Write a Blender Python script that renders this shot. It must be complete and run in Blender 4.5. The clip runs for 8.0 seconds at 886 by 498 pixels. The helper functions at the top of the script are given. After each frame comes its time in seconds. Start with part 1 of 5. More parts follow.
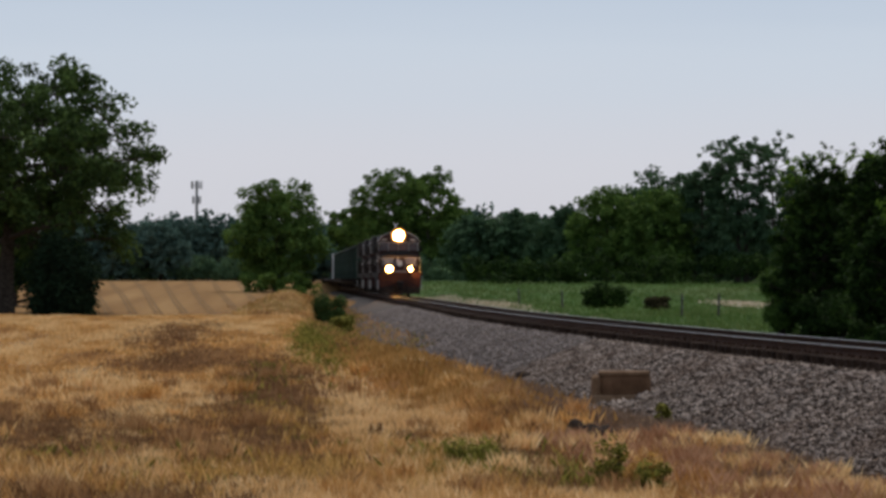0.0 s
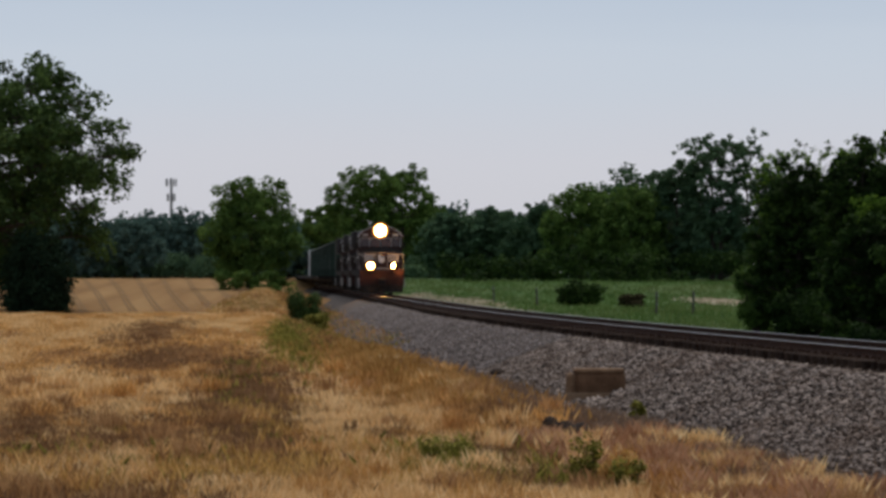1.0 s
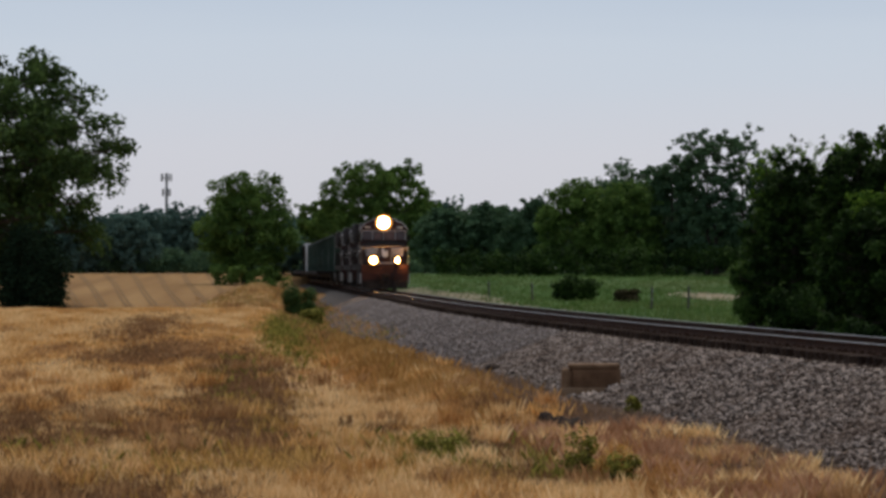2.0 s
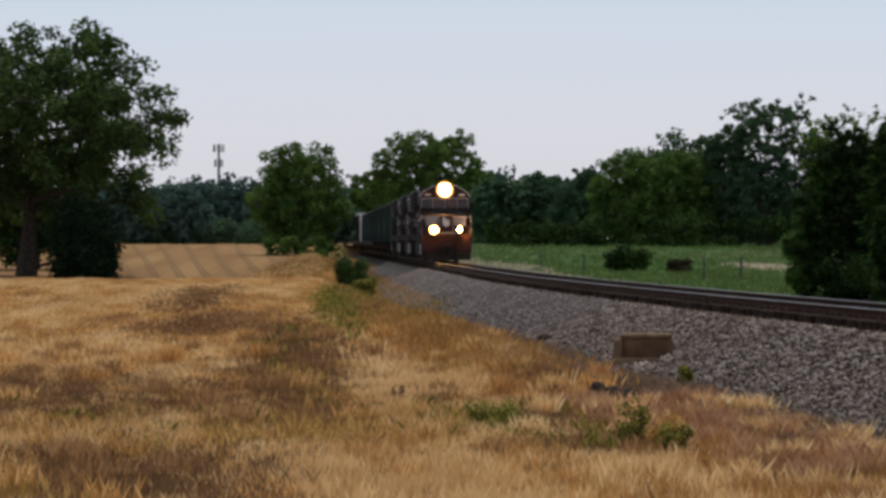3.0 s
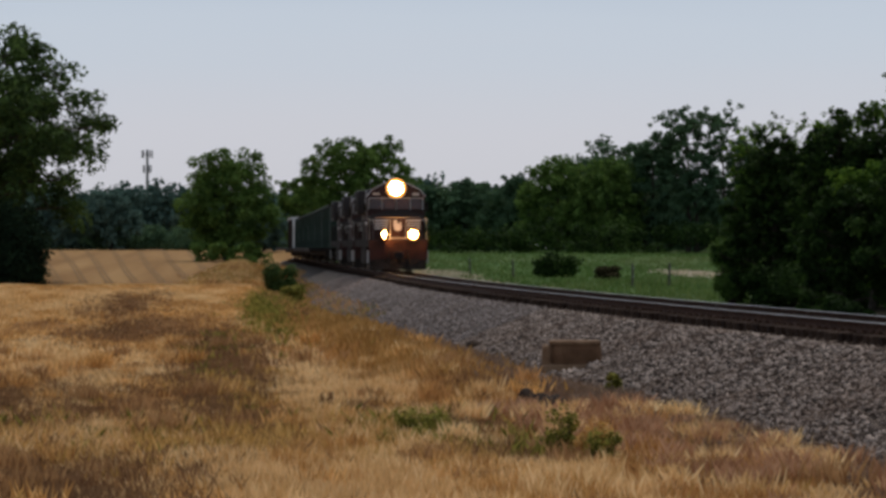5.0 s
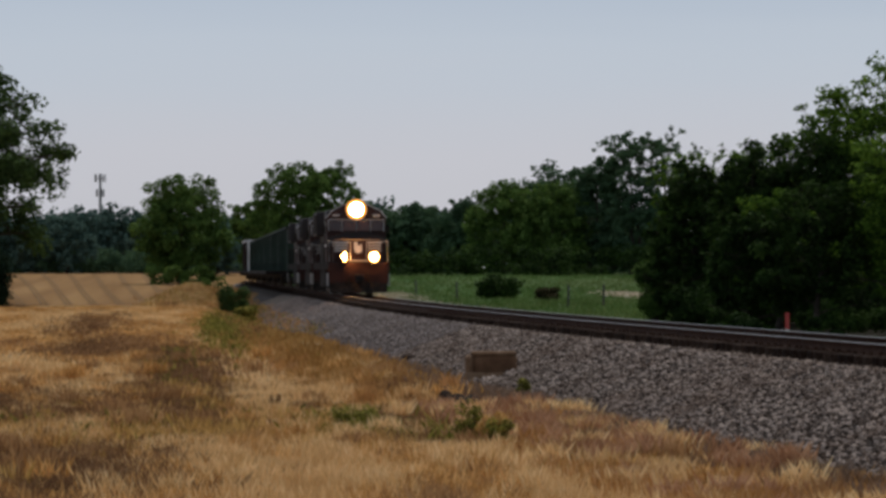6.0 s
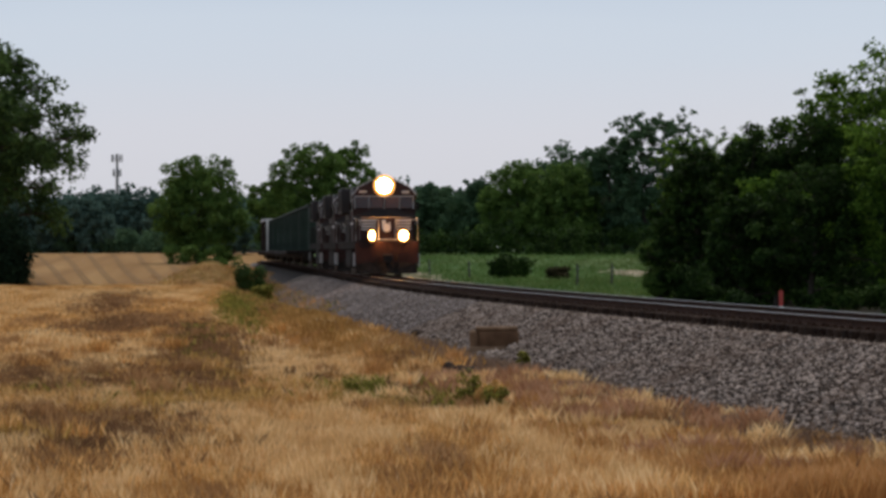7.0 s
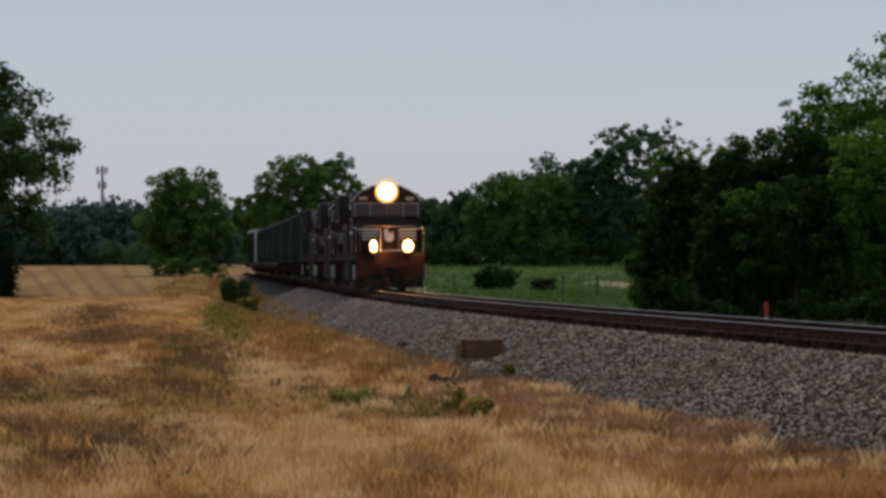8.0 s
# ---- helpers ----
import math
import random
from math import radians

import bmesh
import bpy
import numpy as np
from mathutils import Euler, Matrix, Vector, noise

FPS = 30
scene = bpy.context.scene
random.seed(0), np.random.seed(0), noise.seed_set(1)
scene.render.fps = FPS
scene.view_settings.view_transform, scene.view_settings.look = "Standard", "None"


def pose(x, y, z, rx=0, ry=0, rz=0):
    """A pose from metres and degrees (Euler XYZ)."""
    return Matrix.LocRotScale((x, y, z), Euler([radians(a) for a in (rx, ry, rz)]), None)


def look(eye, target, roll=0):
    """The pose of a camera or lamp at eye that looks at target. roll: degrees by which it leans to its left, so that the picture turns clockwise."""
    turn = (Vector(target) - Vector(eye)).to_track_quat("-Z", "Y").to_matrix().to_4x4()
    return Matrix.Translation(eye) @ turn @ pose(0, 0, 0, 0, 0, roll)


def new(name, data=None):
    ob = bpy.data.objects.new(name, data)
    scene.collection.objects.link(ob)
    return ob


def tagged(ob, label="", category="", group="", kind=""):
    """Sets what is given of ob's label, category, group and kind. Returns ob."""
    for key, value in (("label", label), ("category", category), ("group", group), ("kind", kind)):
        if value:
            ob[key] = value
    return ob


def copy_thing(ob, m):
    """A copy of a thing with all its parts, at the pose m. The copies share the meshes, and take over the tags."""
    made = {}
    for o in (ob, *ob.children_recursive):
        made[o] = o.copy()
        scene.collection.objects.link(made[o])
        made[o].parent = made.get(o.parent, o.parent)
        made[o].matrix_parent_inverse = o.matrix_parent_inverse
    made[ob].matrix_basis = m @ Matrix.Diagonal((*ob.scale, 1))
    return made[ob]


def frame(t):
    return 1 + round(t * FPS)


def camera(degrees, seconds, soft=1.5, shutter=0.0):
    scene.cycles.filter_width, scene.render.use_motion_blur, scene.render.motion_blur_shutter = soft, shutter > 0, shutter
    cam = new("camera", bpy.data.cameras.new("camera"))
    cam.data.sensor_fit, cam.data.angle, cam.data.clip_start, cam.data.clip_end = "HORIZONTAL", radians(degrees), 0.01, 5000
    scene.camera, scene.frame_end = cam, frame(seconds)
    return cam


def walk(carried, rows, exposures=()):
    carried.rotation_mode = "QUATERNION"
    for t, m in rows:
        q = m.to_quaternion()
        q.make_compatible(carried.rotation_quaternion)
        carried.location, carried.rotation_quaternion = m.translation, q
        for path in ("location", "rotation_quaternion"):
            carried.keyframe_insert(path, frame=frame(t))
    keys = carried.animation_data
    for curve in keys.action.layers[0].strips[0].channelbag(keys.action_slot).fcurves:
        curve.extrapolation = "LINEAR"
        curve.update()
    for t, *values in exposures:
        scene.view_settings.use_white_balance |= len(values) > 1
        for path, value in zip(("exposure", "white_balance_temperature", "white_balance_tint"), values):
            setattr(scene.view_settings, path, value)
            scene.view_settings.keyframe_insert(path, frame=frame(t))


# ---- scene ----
# the track runs along +Y; rails at RAIL_Z; the near part bends to the right
RAIL_Z = 1.55


def track_x(y):
    return 8.8 + 3.5e-4 * max(0.0, 150.0 - y) ** 2


def track_xs(y):
    return 8.8 + 3.5e-4 * np.maximum(0.0, 150.0 - y) ** 2


# ---- camera ----
cam = camera(15.0, 8.0, soft=3.2)
PATH = [(0, pose(0.114, 2.197, 2.800, 90.504, 0, -2.787) @ pose(0, 0, 0, 0, 0, 0.031)),
        (0.5, pose(0.114, 2.197, 2.800, 90.430, 0, -2.858) @ pose(0, 0, 0, 0, 0, 0.006)),
        (0.6, pose(0.114, 2.197, 2.800, 90.149, 0, -2.788) @ pose(0, 0, 0, 0, 0, 0.001)),
        (1, pose(0.114, 2.197, 2.800, 90.462, 0, -3.218) @ pose(0, 0, 0, 0, 0, 0.019)),
        (1.2, pose(0.114, 2.197, 2.800, 90.443, 0, -3.141) @ pose(0, 0, 0, 0, 0, 0.019)),
        (2.3, pose(0.114, 2.197, 2.800, 90.292, 0, -3.333) @ pose(0, 0, 0, 0, 0, 0.047)),
        (2.5, pose(0.114, 2.197, 2.800, 90.135, 0, -3.028) @ pose(0, 0, 0, 0, 0, 0.032)),
        (3, pose(0.114, 2.197, 2.800, 89.872, 0, -2.411) @ pose(0, 0, 0, 0, 0, -0.048)),
        (3.5, pose(0.114, 2.197, 2.800, 89.773, 0, -3.026) @ pose(0, 0, 0, 0, 0, -0.052)),
        (4, pose(0.114, 2.197, 2.800, 89.895, 0, -3.324) @ pose(0, 0, 0, 0, 0, 0.082)),
        (4.2, pose(0.114, 2.197, 2.800, 90.079, 0, -3.322) @ pose(0, 0, 0, 0, 0, 0.114)),
        (5.3, pose(0.114, 2.197, 2.800, 89.964, 0, -3.870) @ pose(0, 0, 0, 0, 0, 0.100)),
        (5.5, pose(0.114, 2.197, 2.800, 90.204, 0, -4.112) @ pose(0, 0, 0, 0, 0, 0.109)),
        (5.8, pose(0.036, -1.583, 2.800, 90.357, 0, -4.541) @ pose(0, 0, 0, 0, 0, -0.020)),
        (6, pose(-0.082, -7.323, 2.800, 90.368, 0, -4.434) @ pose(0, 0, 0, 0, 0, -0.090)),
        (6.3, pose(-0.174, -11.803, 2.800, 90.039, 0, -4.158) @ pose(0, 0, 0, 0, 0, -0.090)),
        (6.5, pose(-0.174, -11.803, 2.800, 90.180, 0, -3.850) @ pose(0, 0, 0, 0, 0, -0.100)),
        (7, pose(-0.174, -11.803, 2.800, 90.020, 0, -4.157) @ pose(0, 0, 0, 0, 0, -0.120)),
        (7.5, pose(-0.174, -11.803, 2.800, 90.153, 0, -4.169) @ pose(0, 0, 0, 0, 0, -0.160)),
        (8, pose(-0.174, -11.803, 2.800, 90.221, 0, -4.406) @ pose(0, 0, 0, 0, 0, -0.200))]
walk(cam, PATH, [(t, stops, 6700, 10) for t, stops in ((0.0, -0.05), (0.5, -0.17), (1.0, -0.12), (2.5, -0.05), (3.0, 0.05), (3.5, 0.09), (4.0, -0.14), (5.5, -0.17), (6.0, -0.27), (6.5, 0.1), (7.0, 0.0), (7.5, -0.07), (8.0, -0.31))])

# ---- world and sun: a dull evening sky ----
world = bpy.data.worlds.new("evening_sky")
scene.world = world
world.use_nodes = True
wn, wl = world.node_tree.nodes, world.node_tree.links
wn.clear()
w_out, w_bg, w_mix = wn.new("ShaderNodeOutputWorld"), wn.new("ShaderNodeBackground"), wn.new("ShaderNodeMix")
w_sky, w_ramp, w_sep, w_tc = wn.new("ShaderNodeTexSky"), wn.new("ShaderNodeValToRGB"), wn.new("ShaderNodeSeparateXYZ"), wn.new("ShaderNodeTexCoord")
w_noise, w_map, w_add, w_mul = wn.new("ShaderNodeTexNoise"), wn.new("ShaderNodeMapping"), wn.new("ShaderNodeMath"), wn.new("ShaderNodeVectorMath")
w_sky.sky_type, w_sky.sun_disc = "NISHITA", False
w_sky.sun_elevation, w_sky.sun_rotation = radians(57), radians(22)
w_mul.operation = "SCALE"
w_mul.inputs["Scale"].default_value = 0.1
wl.new(w_sky.outputs[0], w_mul.inputs[0])
wl.new(w_tc.outputs["Generated"], w_sep.inputs[0])
wl.new(w_tc.outputs["Generated"], w_map.inputs[0])
w_map.inputs["Scale"].default_value = (2.5, 2.5, 30)
wl.new(w_map.outputs[0], w_noise.inputs["Vector"])
w_noise.inputs["Scale"].default_value, w_noise.inputs["Detail"].default_value = 1.0, 3
w_add.operation = "MULTIPLY_ADD"
wl.new(w_noise.outputs[0], w_add.inputs[0])
w_add.inputs[1].default_value = 0.035
wl.new(w_sep.outputs["Z"], w_add.inputs[2])
wl.new(w_add.outputs[0], w_ramp.inputs[0])
ramp = w_ramp.color_ramp
ramp.elements[0].position, ramp.elements[0].color = 0.0, (0.625, 0.64, 0.725, 1)
ramp.elements[1].position, ramp.elements[1].color = 0.6, (0.40, 0.48, 0.60, 1)
for p, c in ((0.05, (0.635, 0.662, 0.765, 1)), (0.085, (0.58, 0.66, 0.79, 1)), (0.11, (0.47, 0.57, 0.73, 1)), (0.2, (0.46, 0.55, 0.70, 1))):
    ramp.elements.new(p).color = c
w_mix.data_type = "RGBA"
w_mix.inputs["Factor"].default_value = 0.9
wl.new(w_mul.outputs[0], w_mix.inputs[6])
wl.new(w_ramp.outputs[0], w_mix.inputs[7])
wl.new(w_mix.outputs[2], w_bg.inputs[0])
w_bg.inputs["Strength"].default_value = 1.0
wl.new(w_bg.outputs[0], w_out.inputs[0])

sun = new("sun", bpy.data.lights.new("sun", "SUN"))
sun.data.energy, sun.data.angle, sun.data.color = 2.1, radians(25), (1.0, 0.95, 0.9)
sun.matrix_world = look((18, 45, 75), (0, 0, 0))


# ---- materials ----
def material(name, colors, scale=8.0, rough=0.8, metal=0.0, bump=0.0, bump_scale=40.0, island=0.0, noise_detail=4, big=0.0, big_scale=0.3,
             big_color=(0.2, 0.15, 0.1), translucent=0.0, spec=0.5, coord="Object", obj_rand=0.0, stretch=(1, 1, 1)):
    """Noise between two or three colours, a second larger stain colour, bump, and variation from piece to piece."""
    m = bpy.data.materials.new(name)
    m.use_nodes = True
    n, l = m.node_tree.nodes, m.node_tree.links
    b = n["Principled BSDF"]
    tc, mp, nz, rp = n.new("ShaderNodeTexCoord"), n.new("ShaderNodeMapping"), n.new("ShaderNodeTexNoise"), n.new("ShaderNodeValToRGB")
    l.new(tc.outputs[coord], mp.inputs[0])
    mp.inputs["Scale"].default_value = stretch
    l.new(mp.outputs[0], nz.inputs["Vector"])
    nz.inputs["Scale"].default_value, nz.inputs["Detail"].default_value = scale, noise_detail
    value = nz.outputs[0]
    if island or obj_rand:
        src = n.new("ShaderNodeNewGeometry").outputs["Random Per Island"] if island else n.new("ShaderNodeObjectInfo").outputs["Random"]
        mx = n.new("ShaderNodeMath")
        mx.operation = "MULTIPLY_ADD"
        sub = n.new("ShaderNodeMath")
        sub.operation = "SUBTRACT"
        sub.inputs[1].default_value = 0.5
        l.new(src, sub.inputs[0])
        l.new(sub.outputs[0], mx.inputs[0])
        mx.inputs[1].default_value = island or obj_rand
        l.new(value, mx.inputs[2])
        value = mx.outputs[0]
    l.new(value, rp.inputs[0])
    cr = rp.color_ramp
    cr.elements[0].position, cr.elements[1].position = 0.3, 0.7
    cr.elements[0].color, cr.elements[1].color = (*colors[0], 1), (*colors[-1], 1)
    if len(colors) == 3:
        cr.elements.new(0.5).color = (*colors[1], 1)
    color = rp.outputs[0]
    if big:
        nb, rb, mb = n.new("ShaderNodeTexNoise"), n.new("ShaderNodeValToRGB"), n.new("ShaderNodeMix")
        nb.inputs["Scale"].default_value, nb.inputs["Detail"].default_value = big_scale, 3
        l.new(tc.outputs[coord], nb.inputs["Vector"])
        l.new(nb.outputs[0], rb.inputs[0])
        rb.color_ramp.elements[0].position, rb.color_ramp.elements[1].position = 0.45, 0.68
        rb.color_ramp.elements[1].color = (big, big, big, 1)
        mb.data_type = "RGBA"
        l.new(rb.outputs[0], mb.inputs["Factor"])
        l.new(color, mb.inputs[6])
        mb.inputs[7].default_value = (*big_color, 1)
        color = mb.outputs[2]
    l.new(color, b.inputs["Base Color"])
    b.inputs["Roughness"].default_value, b.inputs["Metallic"].default_value = rough, metal
    b.inputs["Specular IOR Level"].default_value = spec
    if bump:
        bn, bt = n.new("ShaderNodeBump"), n.new("ShaderNodeTexNoise")
        bt.inputs["Scale"].default_value, bt.inputs["Detail"].default_value = bump_scale, 5
        l.new(tc.outputs[coord], bt.inputs["Vector"])
        l.new(bt.outputs[0], bn.inputs["Height"])
        bn.inputs["Strength"].default_value, bn.inputs["Distance"].default_value = bump, 0.05
        l.new(bn.outputs[0], b.inputs["Normal"])
    if translucent:
        tr, ms = n.new("ShaderNodeBsdfTranslucent"), n.new("ShaderNodeMixShader")
        l.new(color, tr.inputs[0])
        ms.inputs[0].default_value = translucent
        l.new(b.outputs[0], ms.inputs[1])
        l.new(tr.outputs[0], ms.inputs[2])
        l.new(ms.outputs[0], n["Material Output"].inputs[0])
    return m


def lamp_material(name, color, strength, base=(0.9, 0.85, 0.7)):
    m = bpy.data.materials.new(name)
    m.use_nodes = True
    b = m.node_tree.nodes["Principled BSDF"]
    b.inputs["Base Color"].default_value = (*base, 1)
    b.inputs["Emission Color"].default_value, b.inputs["Emission Strength"].default_value = (*color, 1), strength
    return m


FIELD = material("dry_field_soil", [(0.2678, 0.1472, 0.0656), (0.3811, 0.2237, 0.1013), (0.4841, 0.3042, 0.1453)], 0.5, 1.0, bump=0.6, bump_scale=9, big=0.7, big_scale=0.14, big_color=(0.2163, 0.1227, 0.0562), spec=0.1)
STUBBLE = material("far_stubble", [(0.1968, 0.1026, 0.0385), (0.2624, 0.1444, 0.056), (0.3198, 0.1862, 0.0756)], 0.3, 1.0, bump=0.6, bump_scale=5, big=0.2, big_scale=0.05, big_color=(0.205, 0.114, 0.0462), spec=0.08, stretch=(1, 0.025, 1))
PALE = material("bleached_straw_grass", [(0.618, 0.3728, 0.15), (0.824, 0.5494, 0.2531), (0.9476, 0.6966, 0.375)], 0.9, 0.9, island=0.4, big=0.4, big_scale=0.4, big_color=(0.5768, 0.3384, 0.1406), translucent=0.4, spec=0.1)
BROWN_GRASS = material("brown_withered_grass", [(0.2797, 0.1424, 0.0608), (0.4296, 0.2355, 0.1001), (0.5495, 0.3181, 0.143)], 0.9, 0.9, island=0.4, translucent=0.3, spec=0.1)
RUT = material("dark_tractor_rut", [(0.17, 0.0975, 0.041), (0.25, 0.1463, 0.0637)], 0.6, 1.0, bump=0.5, bump_scale=6, spec=0.1)
GRASS = material("dry_golden_grass", [(0.4326, 0.211, 0.0638), (0.721, 0.3974, 0.1312), (0.927, 0.5985, 0.2531)], 0.9, 0.9, island=0.5, big=0.65, big_scale=0.3, big_color=(0.4326, 0.2159, 0.0731), translucent=0.35, spec=0.1)
RUSSET = material("russet_dry_grass", [(0.399, 0.189, 0.063), (0.5486, 0.279, 0.0924), (0.6783, 0.378, 0.1596)], 0.5, 0.9, island=0.35, translucent=0.3, spec=0.1)
OCHRE = material("dark_ochre_grass", [(0.26, 0.132, 0.0392), (0.429, 0.231, 0.07), (0.598, 0.3432, 0.119)], 0.6, 0.9, island=0.4, translucent=0.3, spec=0.1)
DUSTY = material("dusty_dead_grass", [(0.1672, 0.1056, 0.0704), (0.2552, 0.1672, 0.1144), (0.3344, 0.2332, 0.1672)], 0.8, 0.95, island=0.4, translucent=0.3, spec=0.1)
ROSY = material("rosy_dry_grass", [(0.3528, 0.168, 0.0861), (0.4872, 0.2604, 0.1394), (0.6216, 0.3696, 0.2132)], 0.7, 0.9, island=0.4, translucent=0.35, spec=0.1)
DEAD = material("dead_weed", [(0.16, 0.0828, 0.0403), (0.245, 0.1334, 0.0647), (0.33, 0.1886, 0.0941)], 1.0, 0.95, island=0.35, translucent=0.25, spec=0.1)
WEED = material("green_weed", [(0.1, 0.1, 0.018), (0.2, 0.185, 0.035), (0.36, 0.315, 0.072)], 2.0, 0.85, island=0.75, translucent=0.35, spec=0.08)
OLIVE = material("olive_fading_grass", [(0.357, 0.203, 0.0531), (0.567, 0.3338, 0.098), (0.756, 0.4781, 0.1716)], 1.2, 0.9, island=0.45, translucent=0.35, spec=0.1)
MEADOW = material("green_meadow_grass", [(0.0396, 0.084, 0.018), (0.0572, 0.1134, 0.0252), (0.0968, 0.147, 0.0468)], 0.25, 1.0, bump=0.5, bump_scale=5, big=0.5, big_scale=0.06, big_color=(0.1232, 0.126, 0.054), spec=0.1)
MEADOW_BLADE = material("meadow_grass_blade", [(0.0595, 0.112, 0.0255), (0.085, 0.152, 0.0357), (0.153, 0.2, 0.068)], 0.25, 0.95, island=0.3, translucent=0.4, big=0.4, big_scale=0.06, big_color=(0.187, 0.176, 0.0765), spec=0.1)
# leaf litter with the thicket's shade put into its colour
SHADED_LITTER = material("shade_darkened_leaf_litter", [(0.012, 0.011, 0.007), (0.022, 0.02, 0.012), (0.04, 0.034, 0.02)], 1.5, 1.0, bump=0.6, bump_scale=8, spec=0.05)
LEAF = material("broadleaf_foliage", [(0.048, 0.086, 0.02), (0.086, 0.15, 0.031), (0.135, 0.21, 0.048)], 0.4, 0.85, island=0.25, translucent=0.34, spec=0.1)
# dark enough to hold the thicket's inner shade in the leaf colour
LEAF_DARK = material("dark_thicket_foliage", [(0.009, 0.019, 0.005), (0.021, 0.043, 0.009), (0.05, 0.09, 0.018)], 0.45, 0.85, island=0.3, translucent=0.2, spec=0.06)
LEAF_OAK = material("field_tree_foliage", [(0.026, 0.046, 0.014), (0.05, 0.086, 0.022), (0.095, 0.15, 0.04)], 0.4, 0.85, island=0.3, translucent=0.3, spec=0.1)
LEAF_THICKET = material("bright_thicket_foliage", [(0.0234, 0.0519, 0.0071), (0.0744, 0.1401, 0.0184), (0.1594, 0.2594, 0.0357)], 0.35, 0.85, island=0.35, translucent=0.42, spec=0.06)
# the haze of distance is mixed into this leaf colour
LEAF_FAR = material("haze_blue_woodland_foliage", [(0.062, 0.105, 0.085), (0.085, 0.14, 0.11), (0.108, 0.17, 0.13)], 0.12, 0.95, island=0.12, translucent=0.25, spec=0.03)
LEAF_WOOD = material("deep_green_woodland_foliage", [(0.0483, 0.0909, 0.0483), (0.0782, 0.1346, 0.0655), (0.1104, 0.1759, 0.0805)], 0.15, 0.95, island=0.2, translucent=0.24, spec=0.05)
LEAF_CEDAR = material("cedar_foliage", [(0.009, 0.019, 0.01), (0.014, 0.027, 0.014), (0.022, 0.04, 0.02)], 0.8, 0.95, island=0.2, translucent=0.05, spec=0.03)
BUSH_BROWN = material("brownish_bush_foliage", [(0.03, 0.026, 0.012), (0.055, 0.046, 0.022), (0.09, 0.075, 0.035)], 0.8, 0.9, island=0.4, translucent=0.2, spec=0.05)
BARK = material("tree_bark", [(0.03, 0.024, 0.018), (0.055, 0.045, 0.036), (0.09, 0.075, 0.06)], 6, 0.95, bump=0.7, bump_scale=14, spec=0.1)
STONE = material("ballast_stone", [(0.078, 0.056, 0.044), (0.175, 0.131, 0.105), (0.4, 0.315, 0.262)], 2.0, 0.9, island=0.85, bump=0.4, bump_scale=60, big=0.5, big_scale=0.45, big_color=(0.132, 0.082, 0.0569), spec=0.1)
STONE_PIECE = material("single_ballast_stone", [(0.078, 0.056, 0.044), (0.175, 0.131, 0.105), (0.4, 0.315, 0.262)], 2.0, 0.9, obj_rand=0.85, bump=0.4, bump_scale=20, spec=0.1)
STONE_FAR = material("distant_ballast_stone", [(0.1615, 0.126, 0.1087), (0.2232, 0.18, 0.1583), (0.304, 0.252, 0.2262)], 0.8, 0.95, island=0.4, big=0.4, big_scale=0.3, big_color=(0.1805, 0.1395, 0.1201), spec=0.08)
STONE_DIRTY = material("rust_stained_ballast_stone", [(0.0245, 0.0145, 0.0099), (0.0434, 0.0271, 0.0192), (0.077, 0.0515, 0.0372)], 2.0, 0.95, island=0.6, bump=0.4, bump_scale=60, spec=0.06)
BALLAST = material("ballast_bed", [(0.0527, 0.0424, 0.0357), (0.0978, 0.08, 0.0699), (0.17, 0.144, 0.1277)], 9, 0.95, bump=1.0, bump_scale=14, big=0.5, big_scale=0.4, big_color=(0.085, 0.0624, 0.0502), spec=0.12)
RAIL_SIDE = material("rusty_rail_steel", [(0.0325, 0.0155, 0.0096), (0.052, 0.0248, 0.015), (0.0715, 0.036, 0.0216)], 6, 0.9, 0.0, bump=0.3, bump_scale=40, spec=0.1)
RAIL_HEAD = material("polished_rail_head", [(0.496, 0.48, 0.456), (0.624, 0.608, 0.584)], 3, 0.28, 1.0, stretch=(1, 0.05, 1))
TIE = material("weathered_creosote_timber", [(0.0217, 0.0122, 0.0083), (0.0372, 0.022, 0.0149), (0.0589, 0.0371, 0.0259)], 7, 0.95, bump=0.8, bump_scale=25, obj_rand=0.5, spec=0.06)
CONCRETE = material("weathered_concrete", [(0.1235, 0.0686, 0.0383), (0.1947, 0.1147, 0.066), (0.266, 0.1677, 0.1023)], 3, 0.95, bump=0.6, bump_scale=20, big=0.6, big_scale=1.5, big_color=(0.114, 0.064, 0.0363), spec=0.1)
DARK_CONCRETE = material("dark_brown_concrete", [(0.0961, 0.0504, 0.027), (0.1485, 0.0803, 0.045), (0.2009, 0.1154, 0.0661)], 3, 0.95, bump=0.6, bump_scale=20, big=0.6, big_scale=1.8, big_color=(0.0961, 0.0488, 0.027), spec=0.1)
ROCK = material("dark_rock", [(0.0263, 0.0168, 0.0122), (0.0562, 0.0378, 0.0279), (0.105, 0.0728, 0.0544)], 4, 0.95, bump=0.8, bump_scale=12, spec=0.1)
BLACK = material("black_locomotive_paint", [(0.01, 0.009, 0.009), (0.016, 0.013, 0.012), (0.03, 0.021, 0.018)], 1.2, 0.55, big=0.4, big_scale=0.7, big_color=(0.035, 0.02, 0.015), bump=0.05, spec=0.3)
# grimy dark paint; the lamps' red glare on nose and pilot is coloured in
MAROON = material("grimy_glare_reddened_paint", [(0.018, 0.0058, 0.0042), (0.0315, 0.0094, 0.0063), (0.045, 0.0151, 0.0098)], 1.5, 0.65, big=0.5, big_scale=0.8, big_color=(0.0165, 0.0086, 0.0063), spec=0.25)
